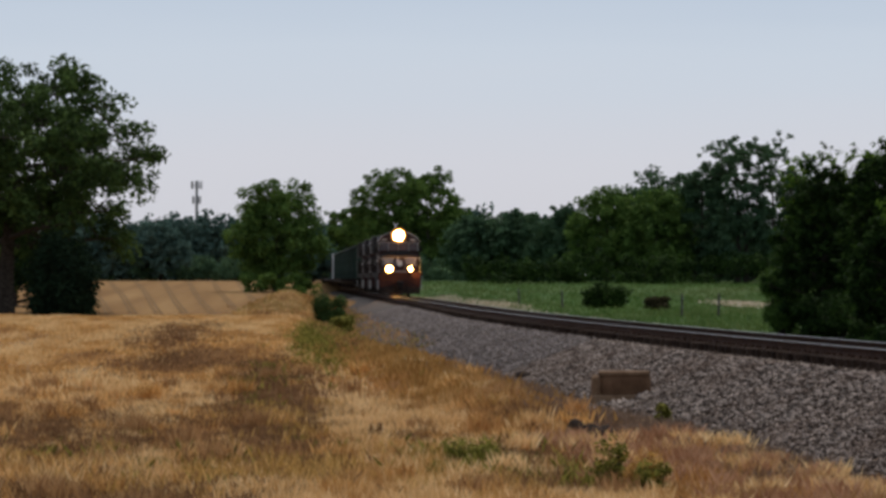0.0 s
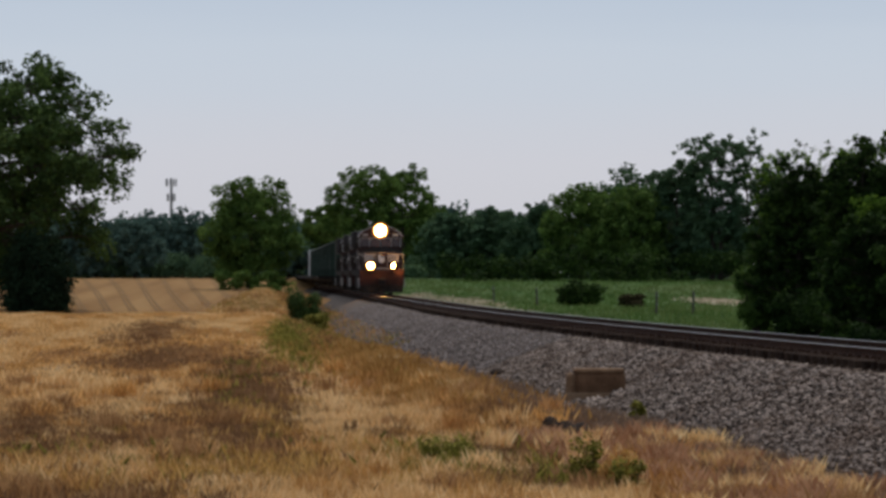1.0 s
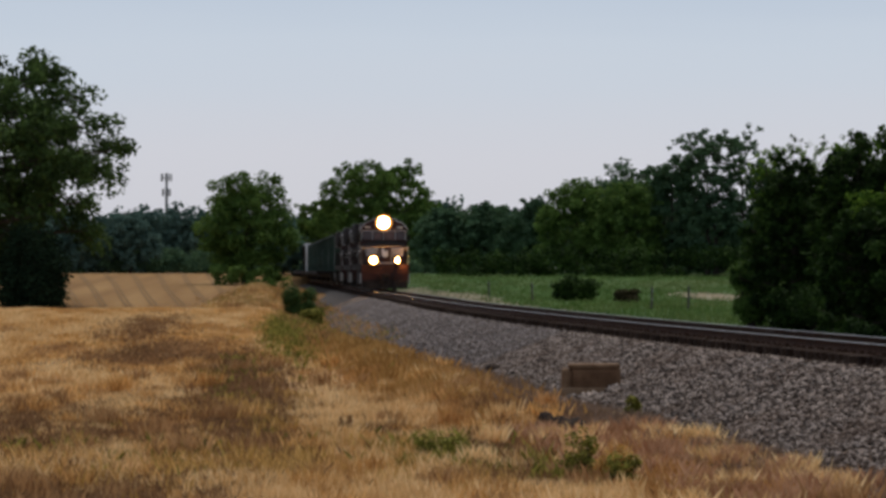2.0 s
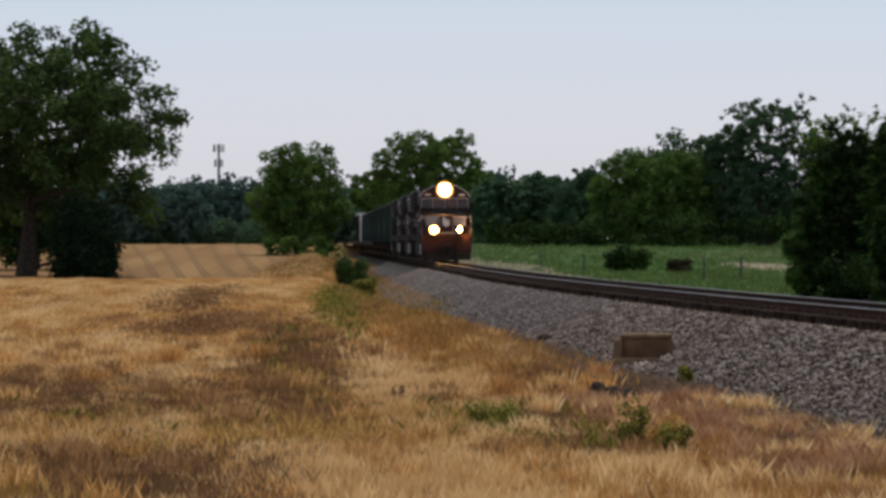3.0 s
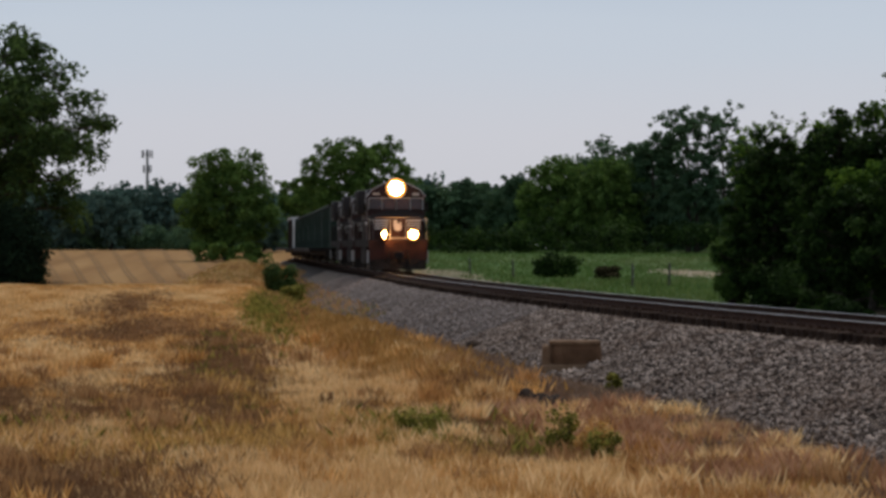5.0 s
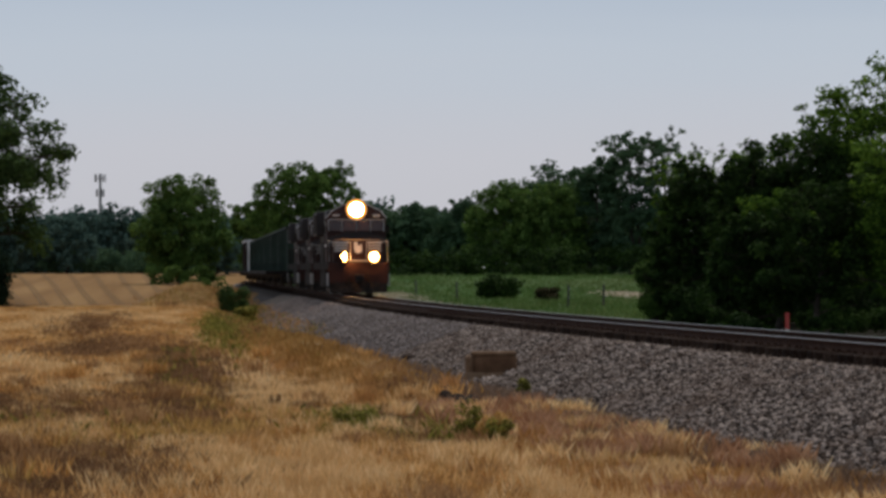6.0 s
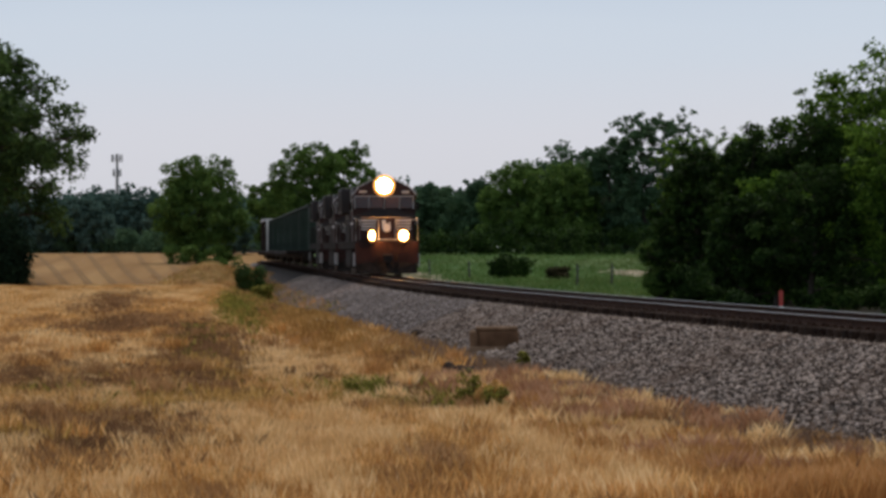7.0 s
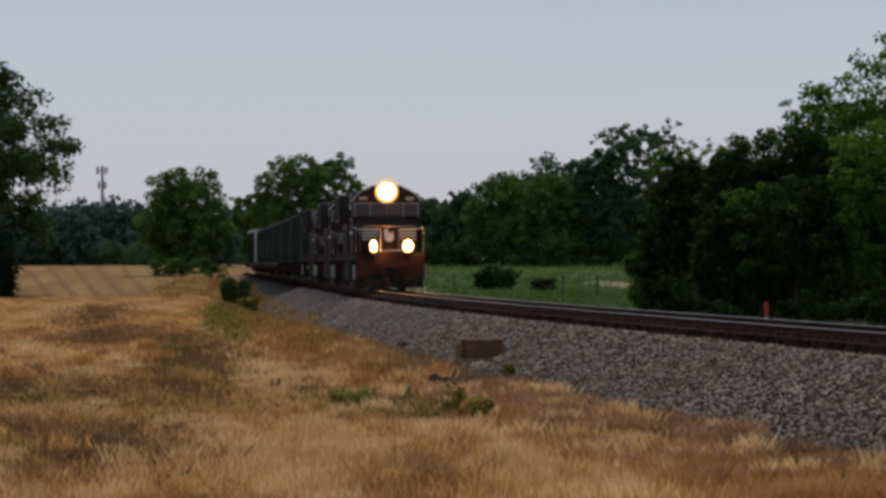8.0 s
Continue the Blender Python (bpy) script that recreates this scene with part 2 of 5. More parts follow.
WHITE = material("white_stripe_paint", [(0.5, 0.48, 0.45), (0.7, 0.68, 0.65), (0.8, 0.78, 0.75)], 3, 0.5, big=0.35, big_scale=1.5, big_color=(0.35, 0.3, 0.26))
ASPHALT = material("grey_asphalt", [(0.04, 0.04, 0.042), (0.06, 0.06, 0.062)], 3, 0.95, bump=0.3, bump_scale=30)
CAB_RED = material("dark_red_cab_paint", [(0.16, 0.02, 0.015), (0.24, 0.035, 0.025)], 1, 0.4)
TRAILER = material("white_trailer_paint", [(0.66, 0.67, 0.68), (0.76, 0.77, 0.78)], 0.8, 0.7, bump=0.2, bump_scale=4)
UNDER = material("grimy_running_gear", [(0.01, 0.008, 0.007), (0.02, 0.015, 0.012), (0.04, 0.03, 0.024)], 3, 0.85, 0.1, bump=0.3, spec=0.2)
STEEL = material("worn_wheel_steel", [(0.1, 0.08, 0.07), (0.2, 0.17, 0.15)], 6, 0.5, 0.7)
# the red tint paints in the glow that the panes reflect
GLASS = material("glow_tinted_glass", [(0.03, 0.016, 0.0135), (0.0525, 0.028, 0.0234)], 1, 0.2, spec=0.45)
GREEN_CAR = material("faded_green_car_paint", [(0.016, 0.034, 0.024), (0.024, 0.048, 0.034), (0.04, 0.066, 0.05)], 0.9, 0.75, big=0.5, big_scale=0.5, big_color=(0.03, 0.028, 0.022), obj_rand=0.25, spec=0.25)
BROWN_CAR = material("brown_car_paint", [(0.022, 0.013, 0.01), (0.035, 0.02, 0.015), (0.05, 0.031, 0.024)], 1.0, 0.75, big=0.4, big_scale=0.6, big_color=(0.02, 0.017, 0.015), spec=0.2)
PALE_CAR = material("pale_grey_car_paint", [(0.3, 0.29, 0.27), (0.42, 0.41, 0.39), (0.52, 0.5, 0.48)], 1.0, 0.6, big=0.4, big_scale=0.6, big_color=(0.2, 0.16, 0.13))
WOOD = material("grey_fence_wood", [(0.045, 0.0383, 0.0315), (0.0765, 0.0675, 0.0563), (0.108, 0.0945, 0.081)], 9, 0.95, bump=0.6, bump_scale=30)
GALV = material("galvanised_steel", [(0.22, 0.23, 0.24), (0.32, 0.33, 0.34)], 2, 0.55, 0.4)
RED = material("red_marker_plastic", [(0.4, 0.035, 0.025), (0.5, 0.06, 0.04)], 5, 0.55)
STRAW = material("pale_straw", [(0.5, 0.38, 0.26), (0.66, 0.53, 0.38), (0.75, 0.64, 0.48)], 3, 0.95, island=0.4, translucent=0.3, spec=0.1)
LAMP = lamp_material("headlight_glow", (1.0, 0.46, 0.13), 260)
# glowing colour that imitates the orange halo round a lamp
LAMP_HALO = lamp_material("lamp_halo_glow", (1.0, 0.42, 0.1), 1.5, (0.03, 0.02, 0.015))
LAMP_DITCH = lamp_material("ditch_light_glow", (1.0, 0.44, 0.12), 85)


# ---- building helpers ----
def part(name, bm, mat, parent=None, label="", smooth=False):
    me = bpy.data.meshes.new(name)
    bm.to_mesh(me)
    bm.free()
    me.materials.append(mat)
    if smooth:
        for p in me.polygons:
            p.use_smooth = True
    ob = new(name, me)
    ob.parent = parent
    if label:
        tagged(ob, label)
    return ob


def raw_mesh(name, verts, faces, mat, parent=None):
    """A mesh from arrays: verts (n, 3), faces (m, k) with k corners each."""
    me = bpy.data.meshes.new(name)
    m, k = faces.shape
    me.vertices.add(len(verts))
    me.vertices.foreach_set("co", np.ascontiguousarray(verts, dtype=np.float32).ravel())
    me.loops.add(m * k)
    me.loops.foreach_set("vertex_index", np.ascontiguousarray(faces, dtype=np.int32).ravel())
    me.polygons.add(m)
    me.polygons.foreach_set("loop_start", np.arange(0, m * k, k, dtype=np.int32))
    me.update(calc_edges=True)
    me.materials.append(mat)
    ob = new(name, me)
    ob.parent = parent
    return ob


def box(bm, x0, x1, y0, y1, z0, z1, bevel=0.0, taper=None):
    """A box; taper: (x, y) scale of its top."""
    r = bmesh.ops.create_cube(bm, size=1.0)
    cx, cy = (x0 + x1) / 2, (y0 + y1) / 2
    for v in r["verts"]:
        s = taper if taper and v.co.z > 0 else (1, 1)
        v.co = Vector((cx + v.co.x * (x1 - x0) * s[0], cy + v.co.y * (y1 - y0) * s[1], z0 + (v.co.z + 0.5) * (z1 - z0)))
    if bevel:
        bmesh.ops.bevel(bm, geom=list({e for v in r["verts"] for e in v.link_edges}), offset=bevel, segments=2, affect="EDGES", profile=0.6)
    return bm


def boxed(*a, **k):
    return box(bmesh.new(), *a, **k)


def tube(bm, pts, radii, sides=7):
    """A tapered tube along points."""
    rings = []
    for i, p in enumerate(pts):
        p = Vector(p)
        d = (Vector(pts[min(i + 1, len(pts) - 1)]) - Vector(pts[max(i - 1, 0)])).normalized()
        a = d.cross(Vector((0.3, 0.9, 0.1)) if abs(d.z) > 0.8 else Vector((0, 0, 1))).normalized()
        b = d.cross(a)
        rings.append([bm.verts.new(p + radii[i] * (a * math.cos(t) + b * math.sin(t))) for t in [2 * math.pi * k / sides for k in range(sides)]])
    for r0, r1 in zip(rings, rings[1:]):
        for k in range(sides):
            bm.faces.new((r0[k], r0[(k + 1) % sides], r1[(k + 1) % sides], r1[k]))
    bm.faces.new(rings[0][::-1])
    bm.faces.new(rings[-1])
    return bm


def disc(bm, centre, radius, depth, axis="y", sides=20):
    """A cylinder with its axis along x, y or z."""
    m = Matrix.Translation(centre) @ {"x": Matrix.Rotation(math.pi / 2, 4, "Y"), "y": Matrix.Rotation(math.pi / 2, 4, "X"), "z": Matrix.Identity(4)}[axis]
    bmesh.ops.create_cone(bm, cap_ends=True, segments=sides, radius1=radius, radius2=radius, depth=depth, matrix=m)
    return bm


def extrude_outline(bm, outline, y0, y1):
    """A prism: an (x, z) outline, from y0 to y1."""
    a = [bm.verts.new((x, y0, z)) for x, z in outline]
    b = [bm.verts.new((x, y1, z)) for x, z in outline]
    bm.faces.new(a)
    bm.faces.new(b[::-1])
    for i in range(len(a)):
        j = (i + 1) % len(a)
        bm.faces.new((a[j], a[i], b[i], b[j]))
    bmesh.ops.recalc_face_normals(bm, faces=bm.faces)
    return bm


def thing(name, label, category, m=None, group="", kind=""):
    ob = new(name)
    ob.empty_display_size = 0.3
    if m is not None:
        ob.matrix_basis = m
    return tagged(ob, label, category, group, kind)


# ---- ground ----
def smooth(a, b, v):
    k = np.clip((v - a) / (b - a), 0, 1)
    return k * k * (3 - 2 * k)


def wave(x, y, seed):
    r = np.random.RandomState(seed)
    z = 0
    for i in range(6):
        k = r.uniform(0.12, 0.7)
        a = r.uniform(0, 6.28)
        z = z + np.sin(k * (x * math.cos(a) + y * math.sin(a) * 0.5) + r.uniform(0, 6.28)) / 6
    return z


def ground_z(x, y):
    """The land: a field on one side of the line, a meadow on the other, and the bank under the ballast."""
    x, y = np.asarray(x, float), np.asarray(y, float)
    off = track_xs(y) - x
    left = 0.68 * smooth(50, 185, y) - 0.3 * smooth(186, 212, y) + 2.1 * np.clip((y - 213) / 217, 0, 1)
    hump = 0.95 * np.exp(-((x - 0.9) / np.where(x < 0.9, 2.1, 1.0)) ** 2) * smooth(186, 222, y) * (1 - smooth(236, 290, y))
    tussock = 0.07 * wave(x * 4, y * 2.2, 8) + 0.05 * wave(x * 9, y * 4, 9)
    ridge = 0.3 * np.exp(-((off - 6.6) / 1.2) ** 2) * smooth(45, 70, y) * (1 - smooth(110, 140, y))
    ditch = 0.7 * np.exp(-((off - 4.6) / 1.5) ** 2) * smooth(95, 140, y) * (1 - smooth(330, 420, y))
    left = left - ditch + hump + ridge + tussock * (1 - smooth(110, 170, y)) + 0.09 * wave(x, y, 3) * (1 - smooth(150, 220, y))
    right = 0.6 + 0.1 * smooth(120, 200, y) + 1.75 * smooth(210, 440, y) + 0.06 * wave(x, y, 5)
    side = smooth(-4, 4, off)
    base = right * (1 - side) + left * side
    bank = 0.94 - np.maximum(0, np.abs(off) - 2.0) / 2.6
    cut = (1 - smooth(3.5, 8, np.abs(off))) * smooth(235, 300, y) * (1 - smooth(425, 447, y))
    base = base * (1 - cut) + np.minimum(base, 0.9) * cut
    near = smooth(-60, 20, y) * (1 - smooth(900, 1200, y))
    z = np.maximum(base, bank * near + base * (1 - near))
    knoll = 1.25 * np.exp(-((x / 6) ** 2 + ((y + 4) / 9) ** 2))
    return z + knoll


def graded(parts):
    out = []
    for a, b, s in parts:
        out += list(np.arange(a, b, s))
    return np.array(out + [parts[-1][1]])


def ground_sheet():
    ys = graded([(-2500, -300, 400), (-300, -40, 40), (-40, 28, 4), (28, 120, 0.6), (120, 280, 1.5), (280, 440, 3), (440, 640, 10), (640, 1400, 60), (1400, 4500, 400)])
    xs = graded([(-2800, -300, 300), (-300, -60, 20), (-60, -22, 3), (-22, 34, 0.45), (34, 90, 3), (90, 330, 20), (330, 2800, 300)])
    gx, gy = np.meshgrid(xs, ys)
    v = np.stack([gx, gy, ground_z(gx, gy)], -1).reshape(-1, 3)
    nx, ny = len(xs), len(ys)
    i = (np.arange(ny - 1)[:, None] * nx + np.arange(nx - 1)[None, :]).ravel()
    f = np.stack([i, i + 1, i + 1 + nx, i + nx], -1)
    ob = raw_mesh("ground", v, f, FIELD)
    ob.data.materials.append(MEADOW)
    ob.data.materials.append(STUBBLE)
    ob.data.materials.append(SHADED_LITTER)
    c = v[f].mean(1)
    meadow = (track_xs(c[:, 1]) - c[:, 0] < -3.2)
    # the floor of the thicket takes the litter darkened for shade
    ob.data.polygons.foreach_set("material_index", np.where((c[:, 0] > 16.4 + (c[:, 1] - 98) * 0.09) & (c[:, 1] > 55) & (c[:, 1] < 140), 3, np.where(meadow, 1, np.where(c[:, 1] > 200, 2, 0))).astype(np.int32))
    ob.data.polygons.foreach_set("use_smooth", np.ones(len(f), bool))
    return tagged(ob, "straw-coloured stubble field and green meadow split by a railway bank", "ground", kind="structure")


ground_sheet()


# ---- railway ----
def ballast_z(off):
    a = np.abs(off)
    return np.where(a < 1.15, 1.3, 1.19 - np.maximum(0, a - 1.75) / 2.6)


def sweep(profile, ys, mat, name, parent):
    """A profile of (offset from the centre line to the right, z) swept along the track."""
    p = np.array(profile)
    v = np.stack([track_xs(ys)[:, None] + p[None, :, 0], np.repeat(ys[:, None], len(p), 1), np.repeat(p[None, :, 1], len(ys), 0)], -1).reshape(-1, 3)
    n, k = len(ys), len(p)
    i = np.arange(n - 1)[:, None] * k
    j = np.arange(k)[None, :]
    f = np.stack([i + j, i + (j + 1) % k, i + k + (j + 1) % k, i + k + j], -1).reshape(-1, 4)
    return raw_mesh(name, v, f, mat, parent)


def railway():
    ys = graded([(-60, 20, 5), (20, 170, 1.0), (170, 1000, 15)])
    bed = sweep([(-6.5, -0.75), (-1.75, 1.19), (-1.3, 1.19), (-1.15, 1.3), (1.15, 1.3), (1.3, 1.19), (1.75, 1.19), (6.5, -0.75)], ys, BALLAST, "ballast_bed", None)
    bed.data.materials.append(STONE_DIRTY)
    bed.data.polygons.foreach_set("material_index", np.tile(np.array([0, 1, 1, 1, 1, 1, 0, 0], np.int32), len(ys) - 1))
    tagged(bed, "bank of grey crushed stone under the railway track", "ballast", kind="structure")
    track = thing("railway_track", "single railway track with rusty rails on dark timber ties", "railway track", kind="structure")
    for s in (-0.76, 0.76):
        z = RAIL_Z
        prof = [(-0.07, z - .175), (-0.07, z - .16), (-0.012, z - .14), (-0.012, z - .05), (-0.036, z - .038), (-0.036, z - .006), (0.036, z - .006), (0.036, z - .038), (0.012, z - .05), (0.012, z - .14), (0.07, z - .16), (0.07, z - .175)]
        rail = sweep([(a + s, b) for a, b in prof], ys, RAIL_SIDE, "rail", track)
        head = sweep([(s - 0.024, z - .0055), (s - 0.024, z - .002), (s - 0.018, z), (s + 0.018, z), (s + 0.024, z - .002), (s + 0.024, z - .0055)], ys, RAIL_HEAD, "rail_head", rail)
        tagged(head, "bright polished running surface")
    tie = part("tie", boxed(-1.3, 1.3, -0.115, 0.115, -0.19, 0, bevel=0.012), TIE)
    tie_mesh = tie.data
    bpy.data.objects.remove(tie)
    plate = boxed(-0.19, 0.19, -0.09, 0.09, 0, 0.014)
    for sx in (-0.11, 0.11):
        for sy in (-0.06, 0.06):
            box(plate, sx - 0.02, sx + 0.02, sy - 0.018, sy + 0.018, 0.014, 0.05)
    pl = part("tie_plate", plate, RAIL_SIDE)
    plate_mesh = pl.data
    bpy.data.objects.remove(pl)
    rnd = random.Random(4)
    for i in range(270):
        y = 36 + i * 0.53
        t = new("tie", tie_mesh)
        t.parent = track
        slope = -math.degrees(math.atan(7e-4 * max(0, 150 - y)))
        t.matrix_basis = pose(track_x(y) + rnd.uniform(-0.04, 0.04), y, RAIL_Z - 0.178 + rnd.uniform(-0.006, 0.002), rnd.uniform(-1, 1), 0, -slope + rnd.uniform(-1.5, 1.5))
        if y < 110:
            for s in (-0.76, 0.76):
                q = new("tie_plate", plate_mesh)
                q.parent = t
                q.matrix_basis = pose(s, 0, 0)
    far = bmesh.new()
    for i in range(620):
        y = 179.4 + i * 0.53
        box(far, track_x(y) - 1.3, track_x(y) + 1.3, y - 0.115, y + 0.115, RAIL_Z - 0.37, RAIL_Z - 0.178)
    tagged(part("far_ties", far, TIE, track), kind="stuff")


railway()


def scattered(name, template_v, template_f, pos, scale, mat, seed, squash=(1, 1, 1), tilt=True, jitter=0.0):
    """Many copies of a small shape in one mesh, each turned, scaled and a little deformed."""
    r = np.random.RandomState(seed)
    n, k = len(pos), len(template_v)
    q = r.normal(size=(n, 4))
    if not tilt:
        q[:, 1:3] *= 0.08
    q /= np.linalg.norm(q, axis=1)[:, None]
    w, x, y, z = q.T
    R = np.stack([1 - 2 * (y * y + z * z), 2 * (x * y - z * w), 2 * (x * z + y * w), 2 * (x * y + z * w), 1 - 2 * (x * x + z * z), 2 * (y * z - x * w),
                  2 * (x * z - y * w), 2 * (y * z + x * w), 1 - 2 * (x * x + y * y)], -1).reshape(n, 3, 3)
    v = template_v[None] * (1 + jitter * r.uniform(-1, 1, (n, k, 1)))
    v = np.einsum("nij,nkj->nki", R, v) * np.asarray(scale)[:, None, None] * np.array(squash) + pos[:, None]
    f = template_f[None] + (np.arange(n) * k)[:, None, None]
    return tagged(raw_mesh(name, v.reshape(-1, 3), f.reshape(-1, template_f.shape[1]), mat), kind="stuff")


OCTA_V = np.array([(1, 0, 0), (-0.9, 0.1, 0.1), (0.1, 1, 0), (0, -0.9, 0.1), (0.1, 0, 0.8), (0, 0, -0.8)], float)
OCTA_F = np.array([(0, 2, 4), (2, 1, 4), (1, 3, 4), (3, 0, 4), (2, 0, 5), (1, 2, 5), (3, 1, 5), (0, 3, 5)])


def ballast_stones():
    r = np.random.RandomState(11)
    for seed, (y0, y1, n, s0, s1) in enumerate(((25, 56, 52000, 0.027, 0.057), (56, 90, 37000, 0.03, 0.058), (90, 200, 34000, 0.037, 0.065))):
        y = r.uniform(y0, y1, n)
        off = r.uniform(-1.9, 6.0, n)
        off[: n // 30] = r.uniform(5.0, 7.4, n // 30)
        x = track_xs(y) - off
        z = np.maximum(ballast_z(off), ground_z(x, y))
        keep = (z - ground_z(x, y) > -0.03) & ~((np.abs(off) < 1.33) & (r.uniform(size=n) < 0.35))
        keep &= (ballast_z(off) > ground_z(x, y) - 0.10)
        dirty = (np.abs(off) < 1.5 + 0.12 * r.normal(size=n)) & keep
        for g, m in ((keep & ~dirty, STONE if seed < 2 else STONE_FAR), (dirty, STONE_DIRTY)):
            p = np.stack([x, y, z + 0.008], -1)[g]
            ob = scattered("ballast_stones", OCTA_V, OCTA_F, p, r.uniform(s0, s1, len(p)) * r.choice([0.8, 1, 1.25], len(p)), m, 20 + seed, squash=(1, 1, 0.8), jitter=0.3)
            tagged(ob, "rust-stained ballast stones between the ties" if m is STONE_DIRTY else "loose grey and pale crushed ballast stones", "ballast", kind="stuff")


ballast_stones()


def nearest_stones():
    """Single stones on the slope where the line comes nearest."""
    bed = bpy.data.objects["ballast_bed"]
    rnd = random.Random(17)
    meshes = []
    for k in range(6):
        bm = bmesh.new()
        bmesh.ops.create_icosphere(bm, subdivisions=1, radius=1.0)
        for v in bm.verts:
            v.co = v.co * (1 + 0.32 * noise.noise(v.co * 1.4 + Vector((k * 5.3, 1, 2))))
            v.co.z *= 0.75
        st = part("stone", bm, STONE_PIECE)
        meshes.append(st.data)
        bpy.data.objects.remove(st)
    for i in range(300):
        y = rnd.uniform(33, 47)
        off = rnd.uniform(2.0, 5.6)
        x = track_x(y) - off
        st = new("stone", meshes[i % 6])
        st.parent = bed
        s = rnd.uniform(0.03, 0.055)
        st.matrix_basis = pose(x, y, max(float(ballast_z(off)), float(ground_z(x, y))) + s * 0.45, rnd.uniform(0, 360), rnd.uniform(0, 360), rnd.uniform(0, 360)) @ Matrix.Scale(s, 4)


nearest_stones()


# ---- trees ----
def leaf_cloud(name, centres, radii, count, size, mat, parent, seed, flat=0.75):
    """Leaves in clumps round the centres: folded four-cornered blades, each an island."""
    r = np.random.RandomState(seed)
    centres, radii = np.asarray(centres, float), np.asarray(radii, float)
    idx = r.choice(len(centres), count, p=radii ** 2 / (radii ** 2).sum())
    d = r.normal(size=(count, 3))
    d /= np.linalg.norm(d, axis=1)[:, None]
    p = centres[idx] + d * (radii[idx] * r.uniform(0.25, 1.0, count) ** 0.6)[:, None] * np.array([1, 1, flat])
    n = d * 0.8 + r.normal(size=(count, 3)) * 0.7 + np.array([0, 0, 0.6])
    n /= np.linalg.norm(n, axis=1)[:, None]
    a = np.cross(n, r.normal(size=(count, 3)))
    a /= np.linalg.norm(a, axis=1)[:, None]
    b = np.cross(n, a)
    s = (size * r.uniform(0.6, 1.35, count))[:, None]
    v = np.stack([p - a * s, p - b * s * 0.55 + n * s * 0.12, p + a * s - n * s * 0.1, p + b * s * 0.6 + n * s * 0.1], 1).reshape(-1, 3)
    f = np.arange(count * 4).reshape(-1, 4)
    return raw_mesh(name, v, f, mat, parent)


def tree(name, label, x, y, height, spread, clear=0.25, limbs=9, leaves=5000, leaf=0.3, mat=None, seed=1, trunk=0.3, clump=0.1, top=1.0, lean=0.0, group="", category="tree", dense=0, twigs=6, profile=()):
    """A tapered trunk with limbs, boughs and twigs, clumps of leaves at their ends with gaps between them, and, for a dense tree, clumps all over its uneven outline."""
    r = random.Random(seed)
    z = float(ground_z(x, y))
    ob = thing(name, label, category, pose(x, y, z - 0.05), group)
    bm = bmesh.new()
    wob = [Vector((r.uniform(-1, 1), r.uniform(-1, 1), 0)) * height * 0.022 for _ in range(6)]
    spine = [Vector((lean * height * k / 5, 0, height * 0.84 * k / 5)) + wob[k] * (k > 0) for k in range(6)]
    tube(bm, spine, [trunk * 1.25] + [trunk * (1 - 0.19 * k) for k in range(1, 6)], 8)
    ends, sizes = [spine[5] + Vector((0, 0, height * 0.05))], [spread * clump]

    def pulled(v):
        """Keeps a point inside the crown's outline: (height, reach) pairs as shares of height and half spread."""
        if profile:
            most = float(np.interp(v.z / height, [p[0] for p in profile], [p[1] for p in profile])) * spread * 0.5
            reach = math.hypot(v.x, v.y)
            if reach > most:
                return Vector((v.x * most / reach, v.y * most / reach, v.z))
        return v

    for i in range(limbs):
        h = clear + (0.8 - clear) * (i + r.random() * 0.6) / limbs
        k = min(4, int(h / 0.84 * 5))
        s = spine[k].lerp(spine[k + 1], h / 0.84 * 5 - k)
        az = i * 2.4 + r.uniform(-0.4, 0.4)
        rel = (h - clear) / (1 - clear)
        reach = spread * 0.5 * (1.0 - 0.62 * rel ** 2 * top) * r.uniform(0.6, 1.0)
        rise = height * r.uniform(0.05, 0.16) * (0.5 + rel)
        e = s + Vector((math.cos(az) * reach, math.sin(az) * reach, min(rise, height * 0.95 - s.z)))
        e = pulled(e)
        mid = s.lerp(e, 0.5) + Vector((0, 0, rise * 0.25))
        tube(bm, [s, mid, e], [trunk * 0.42 * (1.1 - h), trunk * 0.26 * (1.1 - h), 0.02], 5)
        for j in range(twigs):
            b = s.lerp(e, r.uniform(0.3, 0.98))
            q = b + Vector((r.uniform(-1, 1), r.uniform(-1, 1), r.uniform(-0.5, 0.7))) * spread * 0.15
            q.z = min(q.z, height * 0.97)
            q = pulled(q)
            tube(bm, [b, q], [trunk * 0.08, 0.012], 4)
            ends.append(q)
            sizes.append(spread * clump * r.uniform(0.5, 1.1))
        ends.append(e)
        sizes.append(spread * clump * r.uniform(0.6, 1.0))
    o = Vector((seed * 3.1, seed * 1.7, 0.5))
    for i in range(dense):
        d = Vector((r.gauss(0, 1), r.gauss(0, 1), r.gauss(0, 1))).normalized()
        k = r.uniform(0.55, 0.97) * (1 + 0.22 * noise.noise(d * 1.6 + o))
        lo, hi = height * clear, height * 0.97
        w = spread * 0.5 * (0.86 if d.z > 0 else 1.0)
        ends.append(pulled(Vector((d.x * w * k, d.y * w * k, (lo + hi) / 2 + d.z * k * (hi - lo) * 0.47))))
        sizes.append(spread * clump * r.uniform(0.6, 1.15))
    part("trunk", bm, BARK, ob)
    leaf_cloud("crown", [tuple(e) for e in ends], sizes, leaves, leaf, mat or LEAF, ob, seed)
    return ob


